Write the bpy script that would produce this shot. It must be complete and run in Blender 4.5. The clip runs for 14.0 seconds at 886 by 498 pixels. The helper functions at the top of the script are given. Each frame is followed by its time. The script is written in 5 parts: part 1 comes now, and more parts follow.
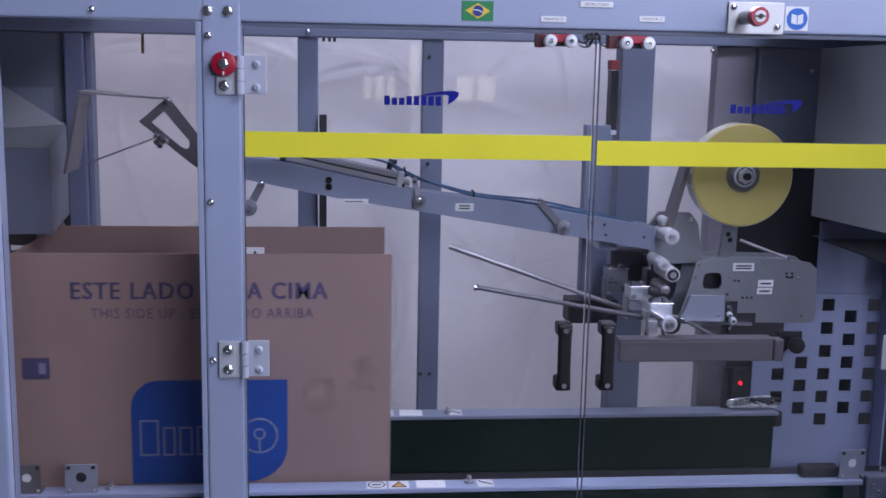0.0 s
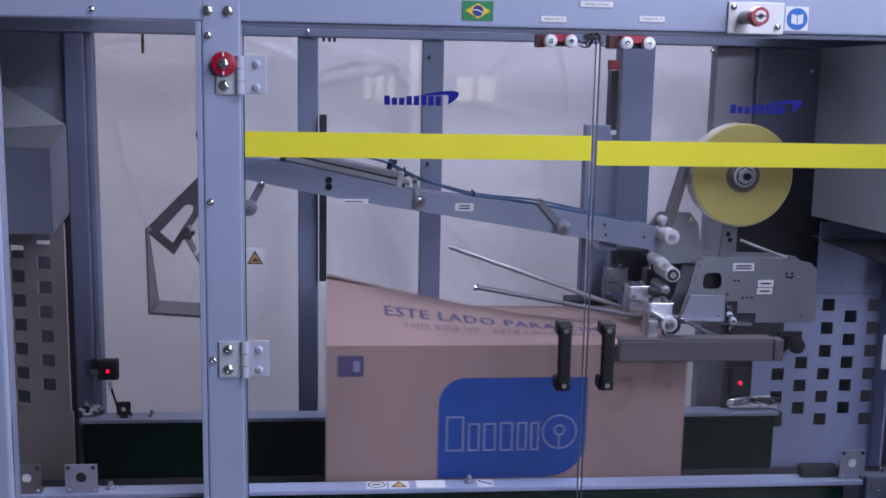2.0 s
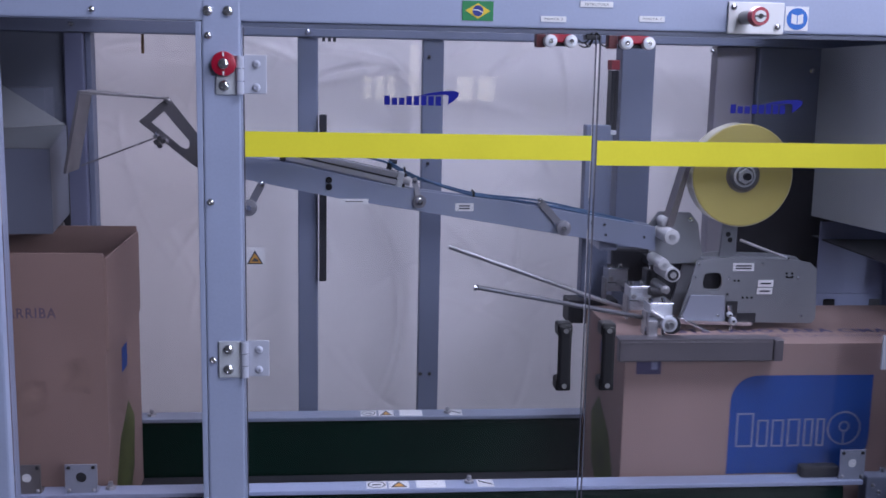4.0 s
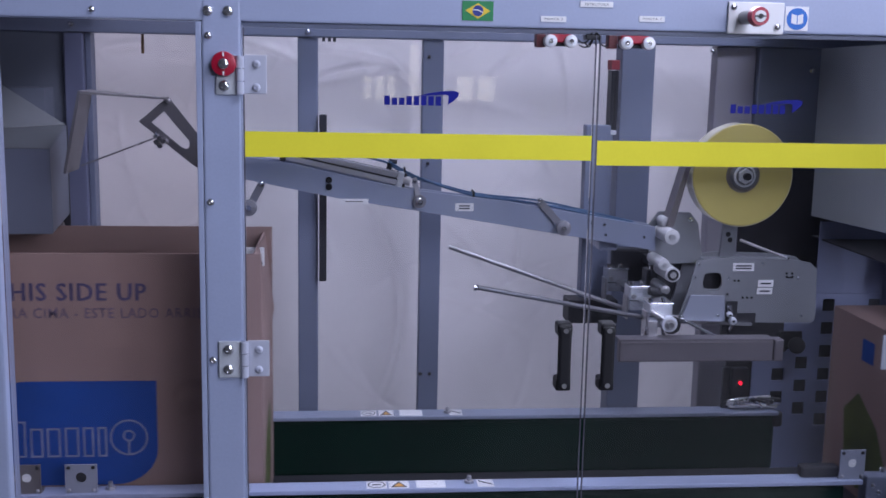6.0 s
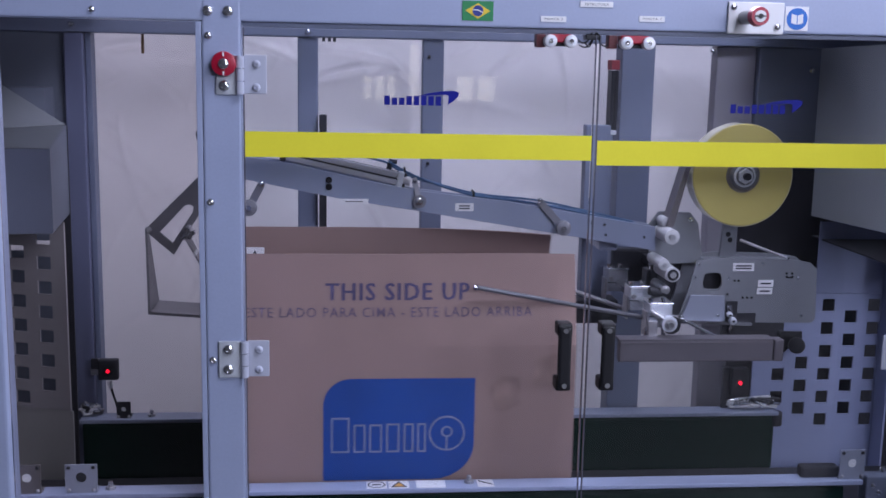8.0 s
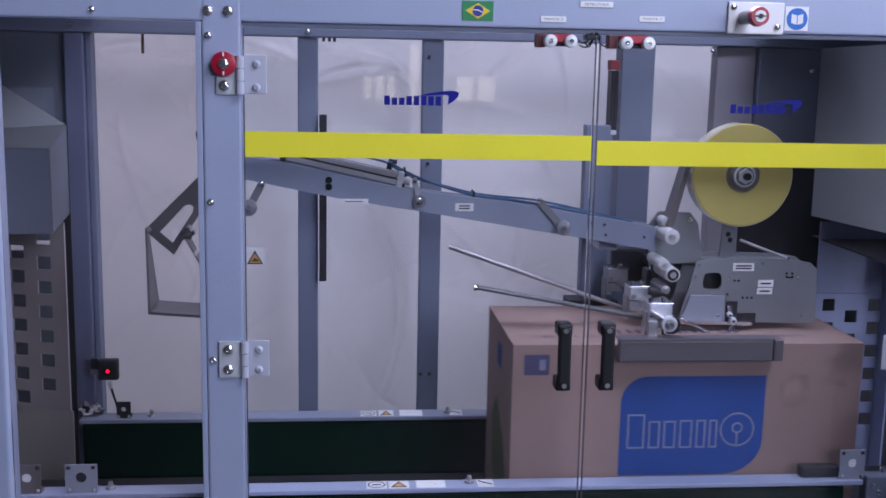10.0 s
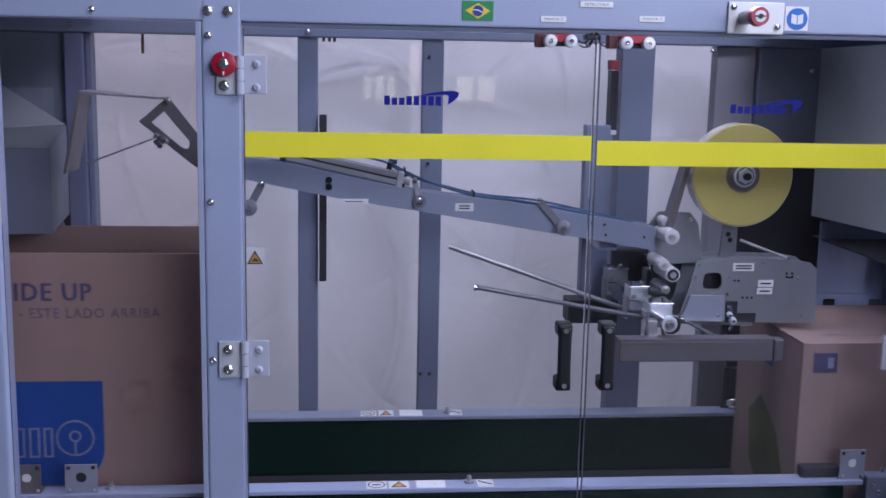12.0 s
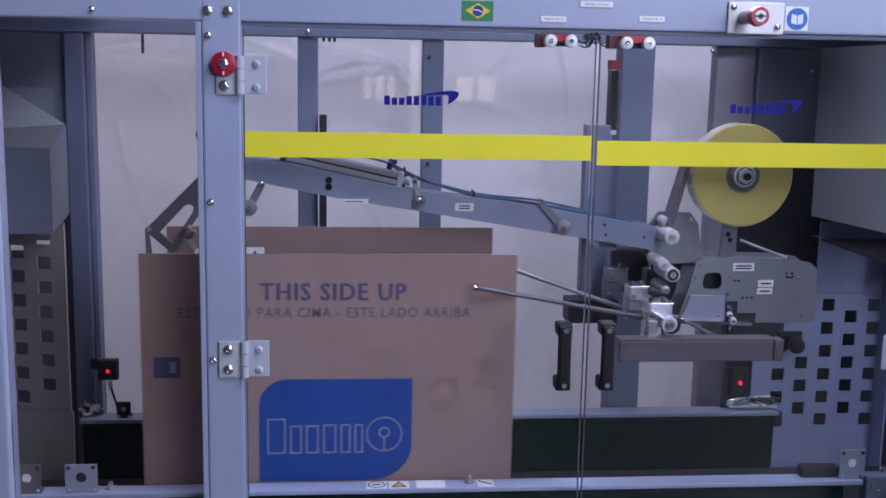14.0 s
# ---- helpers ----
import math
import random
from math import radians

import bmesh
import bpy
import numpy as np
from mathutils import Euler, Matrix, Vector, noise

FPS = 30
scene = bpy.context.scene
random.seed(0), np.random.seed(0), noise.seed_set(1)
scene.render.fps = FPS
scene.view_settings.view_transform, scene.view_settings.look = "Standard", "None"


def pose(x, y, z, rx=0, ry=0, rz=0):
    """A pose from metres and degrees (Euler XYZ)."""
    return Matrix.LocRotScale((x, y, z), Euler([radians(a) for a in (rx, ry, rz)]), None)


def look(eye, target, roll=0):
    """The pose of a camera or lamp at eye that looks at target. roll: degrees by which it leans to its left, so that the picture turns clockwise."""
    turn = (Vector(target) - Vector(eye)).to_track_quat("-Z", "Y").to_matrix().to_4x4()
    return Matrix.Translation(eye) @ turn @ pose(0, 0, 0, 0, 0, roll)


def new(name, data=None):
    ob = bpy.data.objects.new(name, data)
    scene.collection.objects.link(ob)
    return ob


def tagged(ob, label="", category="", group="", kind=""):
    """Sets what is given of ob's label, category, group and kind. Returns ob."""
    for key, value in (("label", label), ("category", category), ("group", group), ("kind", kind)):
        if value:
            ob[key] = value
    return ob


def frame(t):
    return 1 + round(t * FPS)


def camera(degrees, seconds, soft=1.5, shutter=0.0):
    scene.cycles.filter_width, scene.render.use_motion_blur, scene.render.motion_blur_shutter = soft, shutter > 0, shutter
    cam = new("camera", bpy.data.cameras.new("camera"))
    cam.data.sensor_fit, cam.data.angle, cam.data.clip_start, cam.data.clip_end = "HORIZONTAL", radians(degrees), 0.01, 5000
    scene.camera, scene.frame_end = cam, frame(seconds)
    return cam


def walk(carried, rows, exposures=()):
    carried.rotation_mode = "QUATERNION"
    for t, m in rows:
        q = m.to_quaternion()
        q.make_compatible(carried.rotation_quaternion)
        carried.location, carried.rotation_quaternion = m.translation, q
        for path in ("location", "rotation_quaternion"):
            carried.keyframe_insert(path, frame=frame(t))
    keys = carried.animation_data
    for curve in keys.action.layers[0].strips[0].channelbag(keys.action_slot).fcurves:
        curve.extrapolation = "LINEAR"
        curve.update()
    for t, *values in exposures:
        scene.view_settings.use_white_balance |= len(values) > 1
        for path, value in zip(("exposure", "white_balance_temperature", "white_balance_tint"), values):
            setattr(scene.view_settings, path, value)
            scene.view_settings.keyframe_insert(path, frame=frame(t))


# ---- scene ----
# Camera: stands still in front of the machine's guard doors.
cam = camera(44.22, 14.0, soft=1.6, shutter=0.5)
CAM = pose(-0.2113, -2.1483, 1.4994, 80.288, -1.116, -5.426)
walk(cam, [(0.0, CAM), (14.0, CAM)], exposures=[(0.0, -0.22, 5640, 21), (14.0, -0.22, 5640, 21)])

# ---- light: a closed hall with ceiling lamps and daylight windows behind the camera ----
world = bpy.data.worlds.new("world")
scene.world = world
world.use_nodes = True
wn = world.node_tree
sky = wn.nodes.new("ShaderNodeTexSky")
sky.sky_type, sky.sun_disc, sky.sun_elevation, sky.sun_rotation = "NISHITA", False, radians(40), radians(150)
wn.links.new(sky.outputs[0], wn.nodes["Background"].inputs[0])
wn.nodes["Background"].inputs[1].default_value = 0.12


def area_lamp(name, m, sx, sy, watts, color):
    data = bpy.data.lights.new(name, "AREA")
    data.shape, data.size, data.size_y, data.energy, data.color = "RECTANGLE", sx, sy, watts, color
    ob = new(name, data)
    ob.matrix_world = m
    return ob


COOL = (0.93, 0.95, 1.0)
area_lamp("ceiling_lamp_front", look((1.45, -1.5, 3.8), (0.15, 0, 1.0)), 1.6, 0.5, 82, COOL)
area_lamp("ceiling_lamp_middle", look((0.30, 0.35, 3.6), (0.3, 0.35, 1.0)), 1.6, 0.4, 46, COOL)
area_lamp("ceiling_lamp_back", look((0.0, 3.4, 3.8), (0, 1.2, 1.2)), 4.0, 0.8, 205, COOL)
area_lamp("window_daylight", look((2.5, -5.4, 2.75), (0.1, 0, 1.0)), 3.0, 1.2, 140, (0.95, 0.96, 1.0))
# Added lamp for cool light from the outfeed side; its source is unseen.
area_lamp("outfeed_side_light", look((6.8, -5.85, 1.7), (1.1, 0.5, 0.8)), 2.2, 2.2, 190, (0.84, 0.90, 1.0))


# ---- materials ----
def nodes_of(name):
    m = bpy.data.materials.new(name)
    m.use_nodes = True
    t = m.node_tree
    return m, t, t.nodes["Principled BSDF"]


def paint(name, color, rough=0.5, metal=0.0, vary=0.12, scale=6.0, grain=180.0, bump=0.05, stretch=(1, 1, 1), stain=0.1, coat=0.0, gloss=0.5):
    """A surface with broad stains and fine grain."""
    m, t, p = nodes_of(name)
    c = t.nodes.new("ShaderNodeTexCoord")
    mp = t.nodes.new("ShaderNodeMapping")
    mp.inputs["Scale"].default_value = stretch
    t.links.new(c.outputs["Object"], mp.inputs[0])
    big = t.nodes.new("ShaderNodeTexNoise")
    big.inputs["Scale"].default_value, big.inputs["Detail"].default_value = scale, 5
    fine = t.nodes.new("ShaderNodeTexNoise")
    fine.inputs["Scale"].default_value, fine.inputs["Detail"].default_value = grain, 3
    for n in (big, fine):
        t.links.new(mp.outputs[0], n.inputs[0])
    mixf = t.nodes.new("ShaderNodeMath")
    mixf.operation, mixf.inputs[1].default_value = "MULTIPLY_ADD", 0.35
    t.links.new(fine.outputs[0], mixf.inputs[0])
    t.links.new(big.outputs[0], mixf.inputs[2])
    ramp = t.nodes.new("ShaderNodeMapRange")
    ramp.inputs[1].default_value, ramp.inputs[2].default_value = 0.35, 1.0
    ramp.inputs[3].default_value, ramp.inputs[4].default_value = 1 - vary, 1 + vary
    t.links.new(mixf.outputs[0], ramp.inputs[0])
    mul = t.nodes.new("ShaderNodeVectorMath")
    mul.operation = "SCALE"
    mul.inputs[0].default_value = color
    t.links.new(ramp.outputs[0], mul.inputs["Scale"])
    t.links.new(mul.outputs[0], p.inputs["Base Color"])
    rr = t.nodes.new("ShaderNodeMapRange")
    rr.inputs[3].default_value, rr.inputs[4].default_value = max(0.02, rough - stain), min(1, rough + stain)
    t.links.new(big.outputs[0], rr.inputs[0])
    t.links.new(rr.outputs[0], p.inputs["Roughness"])
    b = t.nodes.new("ShaderNodeBump")
    b.inputs["Strength"].default_value, b.inputs["Distance"].default_value = bump, 0.002
    t.links.new(fine.outputs[0], b.inputs["Height"])
    t.links.new(b.outputs[0], p.inputs["Normal"])
    p.inputs["Metallic"].default_value = metal
    p.inputs["Coat Weight"].default_value = coat
    p.inputs["Specular IOR Level"].default_value = gloss
    return m


def clear_sheet(name, tint, gloss_rough):
    """Clear guard glazing: see-through, mirrored at a grazing look."""
    m, t, p = nodes_of(name)
    t.nodes.remove(p)
    tr = t.nodes.new("ShaderNodeBsdfTransparent")
    tr.inputs[0].default_value = (*tint, 1)
    gl = t.nodes.new("ShaderNodeBsdfGlossy")
    gl.inputs["Roughness"].default_value = gloss_rough
    fr = t.nodes.new("ShaderNodeFresnel")
    fr.inputs[0].default_value = 1.5
    mx = t.nodes.new("ShaderNodeMixShader")
    t.links.new(fr.outputs[0], mx.inputs[0])
    t.links.new(tr.outputs[0], mx.inputs[1])
    t.links.new(gl.outputs[0], mx.inputs[2])
    t.links.new(mx.outputs[0], t.nodes["Material Output"].inputs[0])
    return m


def glow(name, color, strength):
    m, t, p = nodes_of(name)
    p.inputs["Base Color"].default_value = (*color, 1)
    p.inputs["Emission Color"].default_value = (*color, 1)
    p.inputs["Emission Strength"].default_value = strength
    return m


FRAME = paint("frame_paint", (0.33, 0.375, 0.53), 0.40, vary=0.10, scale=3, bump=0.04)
# Frame paint at about half strength: shade inside the machine put into colour.
BACKFRAME = paint("shaded_frame_paint", (0.17, 0.195, 0.28), 0.5, vary=0.18, scale=3)
PLATE = paint("plate_paint", (0.27, 0.29, 0.36), 0.4, vary=0.14, scale=5)
ARM = paint("arm_paint", (0.25, 0.28, 0.38), 0.35, vary=0.18, scale=4)
# Hood paint carries some of the shade at the machine's ends.
HOOD = paint("shaded_hood_paint", (0.165, 0.185, 0.235), 0.55, vary=0.25, scale=4)
STEEL = paint("brushed_steel", (0.46, 0.46, 0.48), 0.36, metal=0.8, vary=0.15, stretch=(1, 1, 8))
ALU = paint("cast_aluminium", (0.62, 0.65, 0.71), 0.32, metal=0.35, vary=0.2, scale=14)
ZINC = paint("zinc_plated_bolt", (0.74, 0.75, 0.78), 0.17, metal=0.95, vary=0.1, scale=30)
CHROME = paint("chrome", (0.75, 0.75, 0.76), 0.15, metal=1.0, vary=0.06)
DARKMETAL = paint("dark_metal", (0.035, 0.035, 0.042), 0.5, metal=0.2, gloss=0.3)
BLACK = paint("black_plastic", (0.010, 0.010, 0.013), 0.42, gloss=0.35)
BELT = paint("dark_green_belt", (0.0012, 0.0135, 0.0078), 0.55, vary=0.4, scale=2.5, stain=0.15, gloss=0.03)
CARD = paint("cardboard", (0.305, 0.212, 0.190), 0.85, vary=0.16, scale=4, grain=320, bump=0.10, stretch=(1, 1, 0.45), gloss=0.3)
CARDIN = paint("cardboard_inside", (0.24, 0.155, 0.115), 0.9, vary=0.14, scale=5, grain=300, gloss=0.3)
PRINTBLUE = paint("blue_print", (0.016, 0.065, 0.29), 0.7, vary=0.2, scale=9, grain=260, gloss=0.3)
PRINTFADE = paint("violet_blue_print", (0.080, 0.069, 0.145), 0.75, vary=0.3, scale=20, grain=260, gloss=0.3)
STAIN = paint("brown_stain", (0.283, 0.196, 0.172), 0.85, vary=0.35, scale=25, gloss=0.3)
PRINTDIM = paint("worn_violet_print", (0.125, 0.096, 0.148), 0.8, vary=0.45, scale=40, grain=260, gloss=0.3)
PRINTPALE = paint("pale_print", (0.21, 0.225, 0.34), 0.8, vary=0.25, scale=30)
GREENTAPE = paint("green_smear", (0.095, 0.11, 0.03), 0.7, vary=0.6, scale=9)
YELLOW = paint("yellow_tape", (0.82, 0.755, 0.034), 0.55, vary=0.05, scale=5, gloss=0.2)
RED = paint("red_plastic", (0.34, 0.007, 0.030), 0.3, vary=0.1)
WHITE = paint("white_label", (0.78, 0.78, 0.80), 0.5, vary=0.04)
WHITEPLASTIC = paint("white_plastic", (0.58, 0.58, 0.60), 0.45, vary=0.12)
INK = paint("label_ink", (0.06, 0.06, 0.08), 0.6)
BLUELABEL = paint("blue_label", (0.02, 0.14, 0.52), 0.5)
FLAGGREEN = paint("flag_green", (0.02, 0.22, 0.07), 0.5)
FLAGYELLOW = paint("flag_yellow", (0.75, 0.55, 0.03), 0.5)
FLAGBLUE = paint("flag_blue", (0.02, 0.035, 0.25), 0.5)
DOORLOGO = paint("dark_blue_vinyl", (0.012, 0.015, 0.22), 0.5, gloss=0.15)
ORANGE = paint("orange_label", (0.65, 0.33, 0.06), 0.5)
TAPEROLL = paint("tape_roll_side", (0.52, 0.44, 0.13), 0.32, vary=0.10, scale=5, coat=0.4)
TAPEEDGE = paint("tape_web", (0.15, 0.135, 0.14), 0.3, vary=0.1, coat=0.3)
TAPERIM = paint("tape_roll_rim", (0.66, 0.62, 0.48), 0.25, vary=0.06, coat=0.5)
MAUVE = paint("mauve_panel_paint", (0.30, 0.285, 0.33), 0.6, vary=0.12, scale=2)
HOSE = paint("blue_hose", (0.045, 0.10, 0.20), 0.4)
GLASS = clear_sheet("clear_guard_glazing", (0.93, 0.93, 0.95), 0.03)
# Slightly dull pane, its tint also darkened for shade at the infeed.
DULLGLASS = clear_sheet("dull_shaded_glazing", (0.87, 0.85, 0.855), 0.05)
WALLPAINT = paint("hall_wall", (0.14, 0.14, 0.155), 0.8, vary=0.1, scale=0.8)
CONCRETE = paint("concrete_floor", (0.055, 0.055, 0.058), 0.6, vary=0.2, scale=1.2)
LED = glow("red_led", (1.0, 0.004, 0.02), 3.5)


# ---- small builders ----
def add_box(bm, x0, x1, y0, y1, z0, z1, bevel=0.0):
    r = bmesh.ops.create_cube(bm, size=1.0, matrix=Matrix.Translation(((x0 + x1) / 2, (y0 + y1) / 2, (z0 + z1) / 2)) @ Matrix.Diagonal((abs(x1 - x0), abs(y1 - y0), abs(z1 - z0), 1)))
    if bevel:
        edges = {e for v in r["verts"] for e in v.link_edges}
        bmesh.ops.bevel(bm, geom=list(edges), offset=bevel, segments=2, affect="EDGES", profile=0.6)
    return bm


def block(x0, x1, y0, y1, z0, z1, bevel=0.0):
    return add_box(bmesh.new(), x0, x1, y0, y1, z0, z1, bevel)


def add_rod(bm, a, b, r, seg=16, r2=None, bevel=0.0):
    a, b = Vector(a), Vector(b)
    m = Matrix.Translation((a + b) / 2) @ (b - a).to_track_quat("Z", "Y").to_matrix().to_4x4()
    made = bmesh.ops.create_cone(bm, cap_ends=True, segments=seg, radius1=r, radius2=r if r2 is None else r2, depth=(b - a).length, matrix=m)
    if bevel:
        faces = {f for v in made["verts"] for f in v.link_faces if len(f.verts) > 4}
        edges = {e for f in faces for e in f.edges}
        bmesh.ops.bevel(bm, geom=list(edges), offset=bevel, segments=2, affect="EDGES", profile=0.5)
    return bm


def rod(a, b, r, seg=16, r2=None, bevel=0.0):
    return add_rod(bmesh.new(), a, b, r, seg, r2, bevel)


def add_prism(bm, pts, y0, y1, bevel=0.0):
    """A plate: outline of (x, z) points, from depth y0 to y1."""
    vs = [bm.verts.new((x, y0, z)) for x, z in pts]
    f = bm.faces.new(vs)
    r = bmesh.ops.extrude_face_region(bm, geom=[f])
    moved = [v for v in r["geom"] if isinstance(v, bmesh.types.BMVert)]
    bmesh.ops.translate(bm, verts=moved, vec=(0, y1 - y0, 0))
    if bevel:
        es = {e for v in vs + moved for e in v.link_edges}
        bmesh.ops.bevel(bm, geom=list(es), offset=bevel, segments=2, affect="EDGES", profile=0.5)
    bmesh.ops.recalc_face_normals(bm, faces=bm.faces[:])
    return bm


def prism(pts, y0, y1, bevel=0.0):
    return add_prism(bmesh.new(), pts, y0, y1, bevel)


def frame_plate(outer, inner, y0, y1):
    """A plate with one opening: outer and inner outlines with as many points."""
    bm = bmesh.new()
    n = len(outer)
    rings = [[bm.verts.new((x, y, z)) for x, z in pts] for pts, y in ((outer, y0), (inner, y0), (inner, y1), (outer, y1))]
    for k in range(4):
        a, b = rings[k], rings[(k + 1) % 4]
        for i in range(n):
            bm.faces.new((a[i], a[(i + 1) % n], b[(i + 1) % n], b[i]))
    bmesh.ops.recalc_face_normals(bm, faces=bm.faces[:])
    return bm


def tube(pts, r, seg=8):
    """A bent round tube through points."""
    pts = [Vector(p) for p in pts]
    bm = bmesh.new()
    rings = []
    for i, p in enumerate(pts):
        d = (pts[min(i + 1, len(pts) - 1)] - pts[max(i - 1, 0)]).normalized()
        q = d.to_track_quat("Z", "Y")
        rings.append([bm.verts.new(p + q @ Vector((r * math.cos(2 * math.pi * k / seg), r * math.sin(2 * math.pi * k / seg), 0))) for k in range(seg)])
    for a, b in zip(rings, rings[1:]):
        for k in range(seg):
            bm.faces.new((a[k], a[(k + 1) % seg], b[(k + 1) % seg], b[k]))
    bm.faces.new(rings[0][::-1])
    bm.faces.new(rings[-1])
    bmesh.ops.recalc_face_normals(bm, faces=bm.faces[:])
    return bm


def smooth_path(pts, n=6):
    """Points along a smooth curve through pts."""
    p = [Vector(q) for q in pts]
    p = [2 * p[0] - p[1], *p, 2 * p[-1] - p[-2]]
    out = []
    for i in range(1, len(p) - 2):
        for k in range(n):
            t = k / n
            out.append(0.5 * (2 * p[i] + (p[i + 1] - p[i - 1]) * t + (2 * p[i - 1] - 5 * p[i] + 4 * p[i + 1] - p[i + 2]) * t * t + (3 * p[i] - p[i - 1] - 3 * p[i + 1] + p[i + 2]) * t ** 3))
    return out + [p[-2]]


def disc(c, r, n=24, a0=0.0, a1=360.0):
    return [(c[0] + r * math.cos(radians(a0 + (a1 - a0) * k / n)), c[1] + r * math.sin(radians(a0 + (a1 - a0) * k / n))) for k in range(n)]


def part(name, bm, material, parent=None, label="", smooth=False):
    me = bpy.data.meshes.new(name)
    if smooth:
        for f in bm.faces:
            f.smooth = True
        for e in bm.edges:
            if len(e.link_faces) == 2 and e.calc_face_angle() > 0.7:
                e.smooth = False
    bm.to_mesh(me)
    bm.free()
    me.materials.append(material)
    ob = new(name, me)
    if parent:
        ob.parent = parent
        chain, p = Matrix(), parent
        while p:
            chain = (p.matrix_basis if p.parent is None else p.matrix_parent_inverse @ p.matrix_basis) @ chain
            p = p.parent
        ob.matrix_parent_inverse = chain.inverted()
    return tagged(ob, label) if label else ob


def thing(name, at, label, category, group="", kind=""):
    ob = new(name)
    ob.empty_display_size = 0.05
    ob.matrix_basis = Matrix.Translation(at)
    return tagged(ob, label, category, group, kind)


def solo(name, bm, material, label, category, group="", kind="", smooth=False):
    return tagged(part(name, bm, material, None, "", smooth), label, category, group, kind)


TEXTS = {}


def text_mesh(body, width, height, bold=0.0):
    """Lettering as a bmesh in the xz plane, fitted to a width and height from its lower left corner."""
    if body not in TEXTS:
        cu = bpy.data.curves.new("lettering", "FONT")
        cu.body, cu.size, cu.resolution_u, cu.offset, cu.space_character = body, 1.0, 2, 0.006, 1.14
        ob = new("lettering", cu)
        TEXTS[body] = bpy.data.meshes.new_from_object(ob.evaluated_get(bpy.context.evaluated_depsgraph_get()))
        bpy.data.objects.remove(ob)
    bm = bmesh.new()
    bm.from_mesh(TEXTS[body])
    bmesh.ops.triangulate(bm, faces=bm.faces[:])
    xs, ys = [v.co.x for v in bm.verts], [v.co.y for v in bm.verts]
    x0, xw, y0, yw = min(xs), max(xs) - min(xs), min(ys), max(ys) - min(ys)
    for v in bm.verts:
        v.co = ((v.co.x - x0) / xw * width, 0, (v.co.y - y0) / yw * height)
    if bold:
        r = bmesh.ops.duplicate(bm, geom=bm.verts[:] + bm.edges[:] + bm.faces[:])
        vs = [e for e in r["geom"] if isinstance(e, bmesh.types.BMVert)]
        bmesh.ops.translate(bm, verts=vs, vec=(bold, -0.0002, 0))
    return bm


def shift(bm, x, y, z):
    bmesh.ops.translate(bm, verts=bm.verts[:], vec=(x, y, z))
    return bm


# ---- the hall ----
solo("floor", block(-8, 8, -6, 6, -0.2, 0), CONCRETE, "grey concrete floor of a factory hall", "floor", kind="structure")
solo("ceiling", block(-8, 8, -6, 6, 5.0, 5.2), WALLPAINT, "plain grey hall ceiling", "ceiling", kind="structure")
solo("wall_north", block(-8, 8, 6, 6.2, 0, 5), WALLPAINT, "plain grey hall wall", "wall", kind="structure")
solo("wall_south", block(-8, 8, -6.2, -6, 0, 5), WALLPAINT, "plain grey hall wall behind the camera", "wall", kind="structure")
solo("wall_west", block(-8.2, -8, -6, 6, 0, 5), WALLPAINT, "plain grey hall wall", "wall", kind="structure")
solo("wall_east", block(8, 8.2, -6, 6, 0, 5), WALLPAINT, "plain grey hall wall", "wall", kind="structure")


DAYLIGHT = glow("daylight_pane", (1.0, 0.90, 0.64), 3.2)


def hall_window(x0, x1, z0, z1, nx):
    """A hall window behind the camera, bright with daylight."""
    ob = thing("hall_window", ((x0 + x1) / 2, -5.97, z0), "bright daylight window in the hall wall", "window", "hall windows")
    w = (x1 - x0) / nx
    for k in range(nx):
        part("pane", block(x0 + k * w + 0.02, x0 + (k + 1) * w - 0.02, -5.990, -5.985, z0, z1), DAYLIGHT, ob)
    part("window_frame", frame_plate([(x0 - 0.05, z0 - 0.05), (x1 + 0.05, z0 - 0.05), (x1 + 0.05, z1 + 0.05), (x0 - 0.05, z1 + 0.05)], [(x0, z0), (x1, z0), (x1, z1), (x0, z1)], -5.995, -5.96), WALLPAINT, ob)


hall_window(-0.04, 0.23, 1.22, 1.39, 3)
hall_window(0.65, 0.97, 1.22, 1.40, 2)
hall_window(0.30, 0.40, 1.17, 1.62, 1)
# This wide window is added, unseen, behind the outfeed side lamp.
hall_window(5.6, 7.8, 0.7, 2.8, 4)

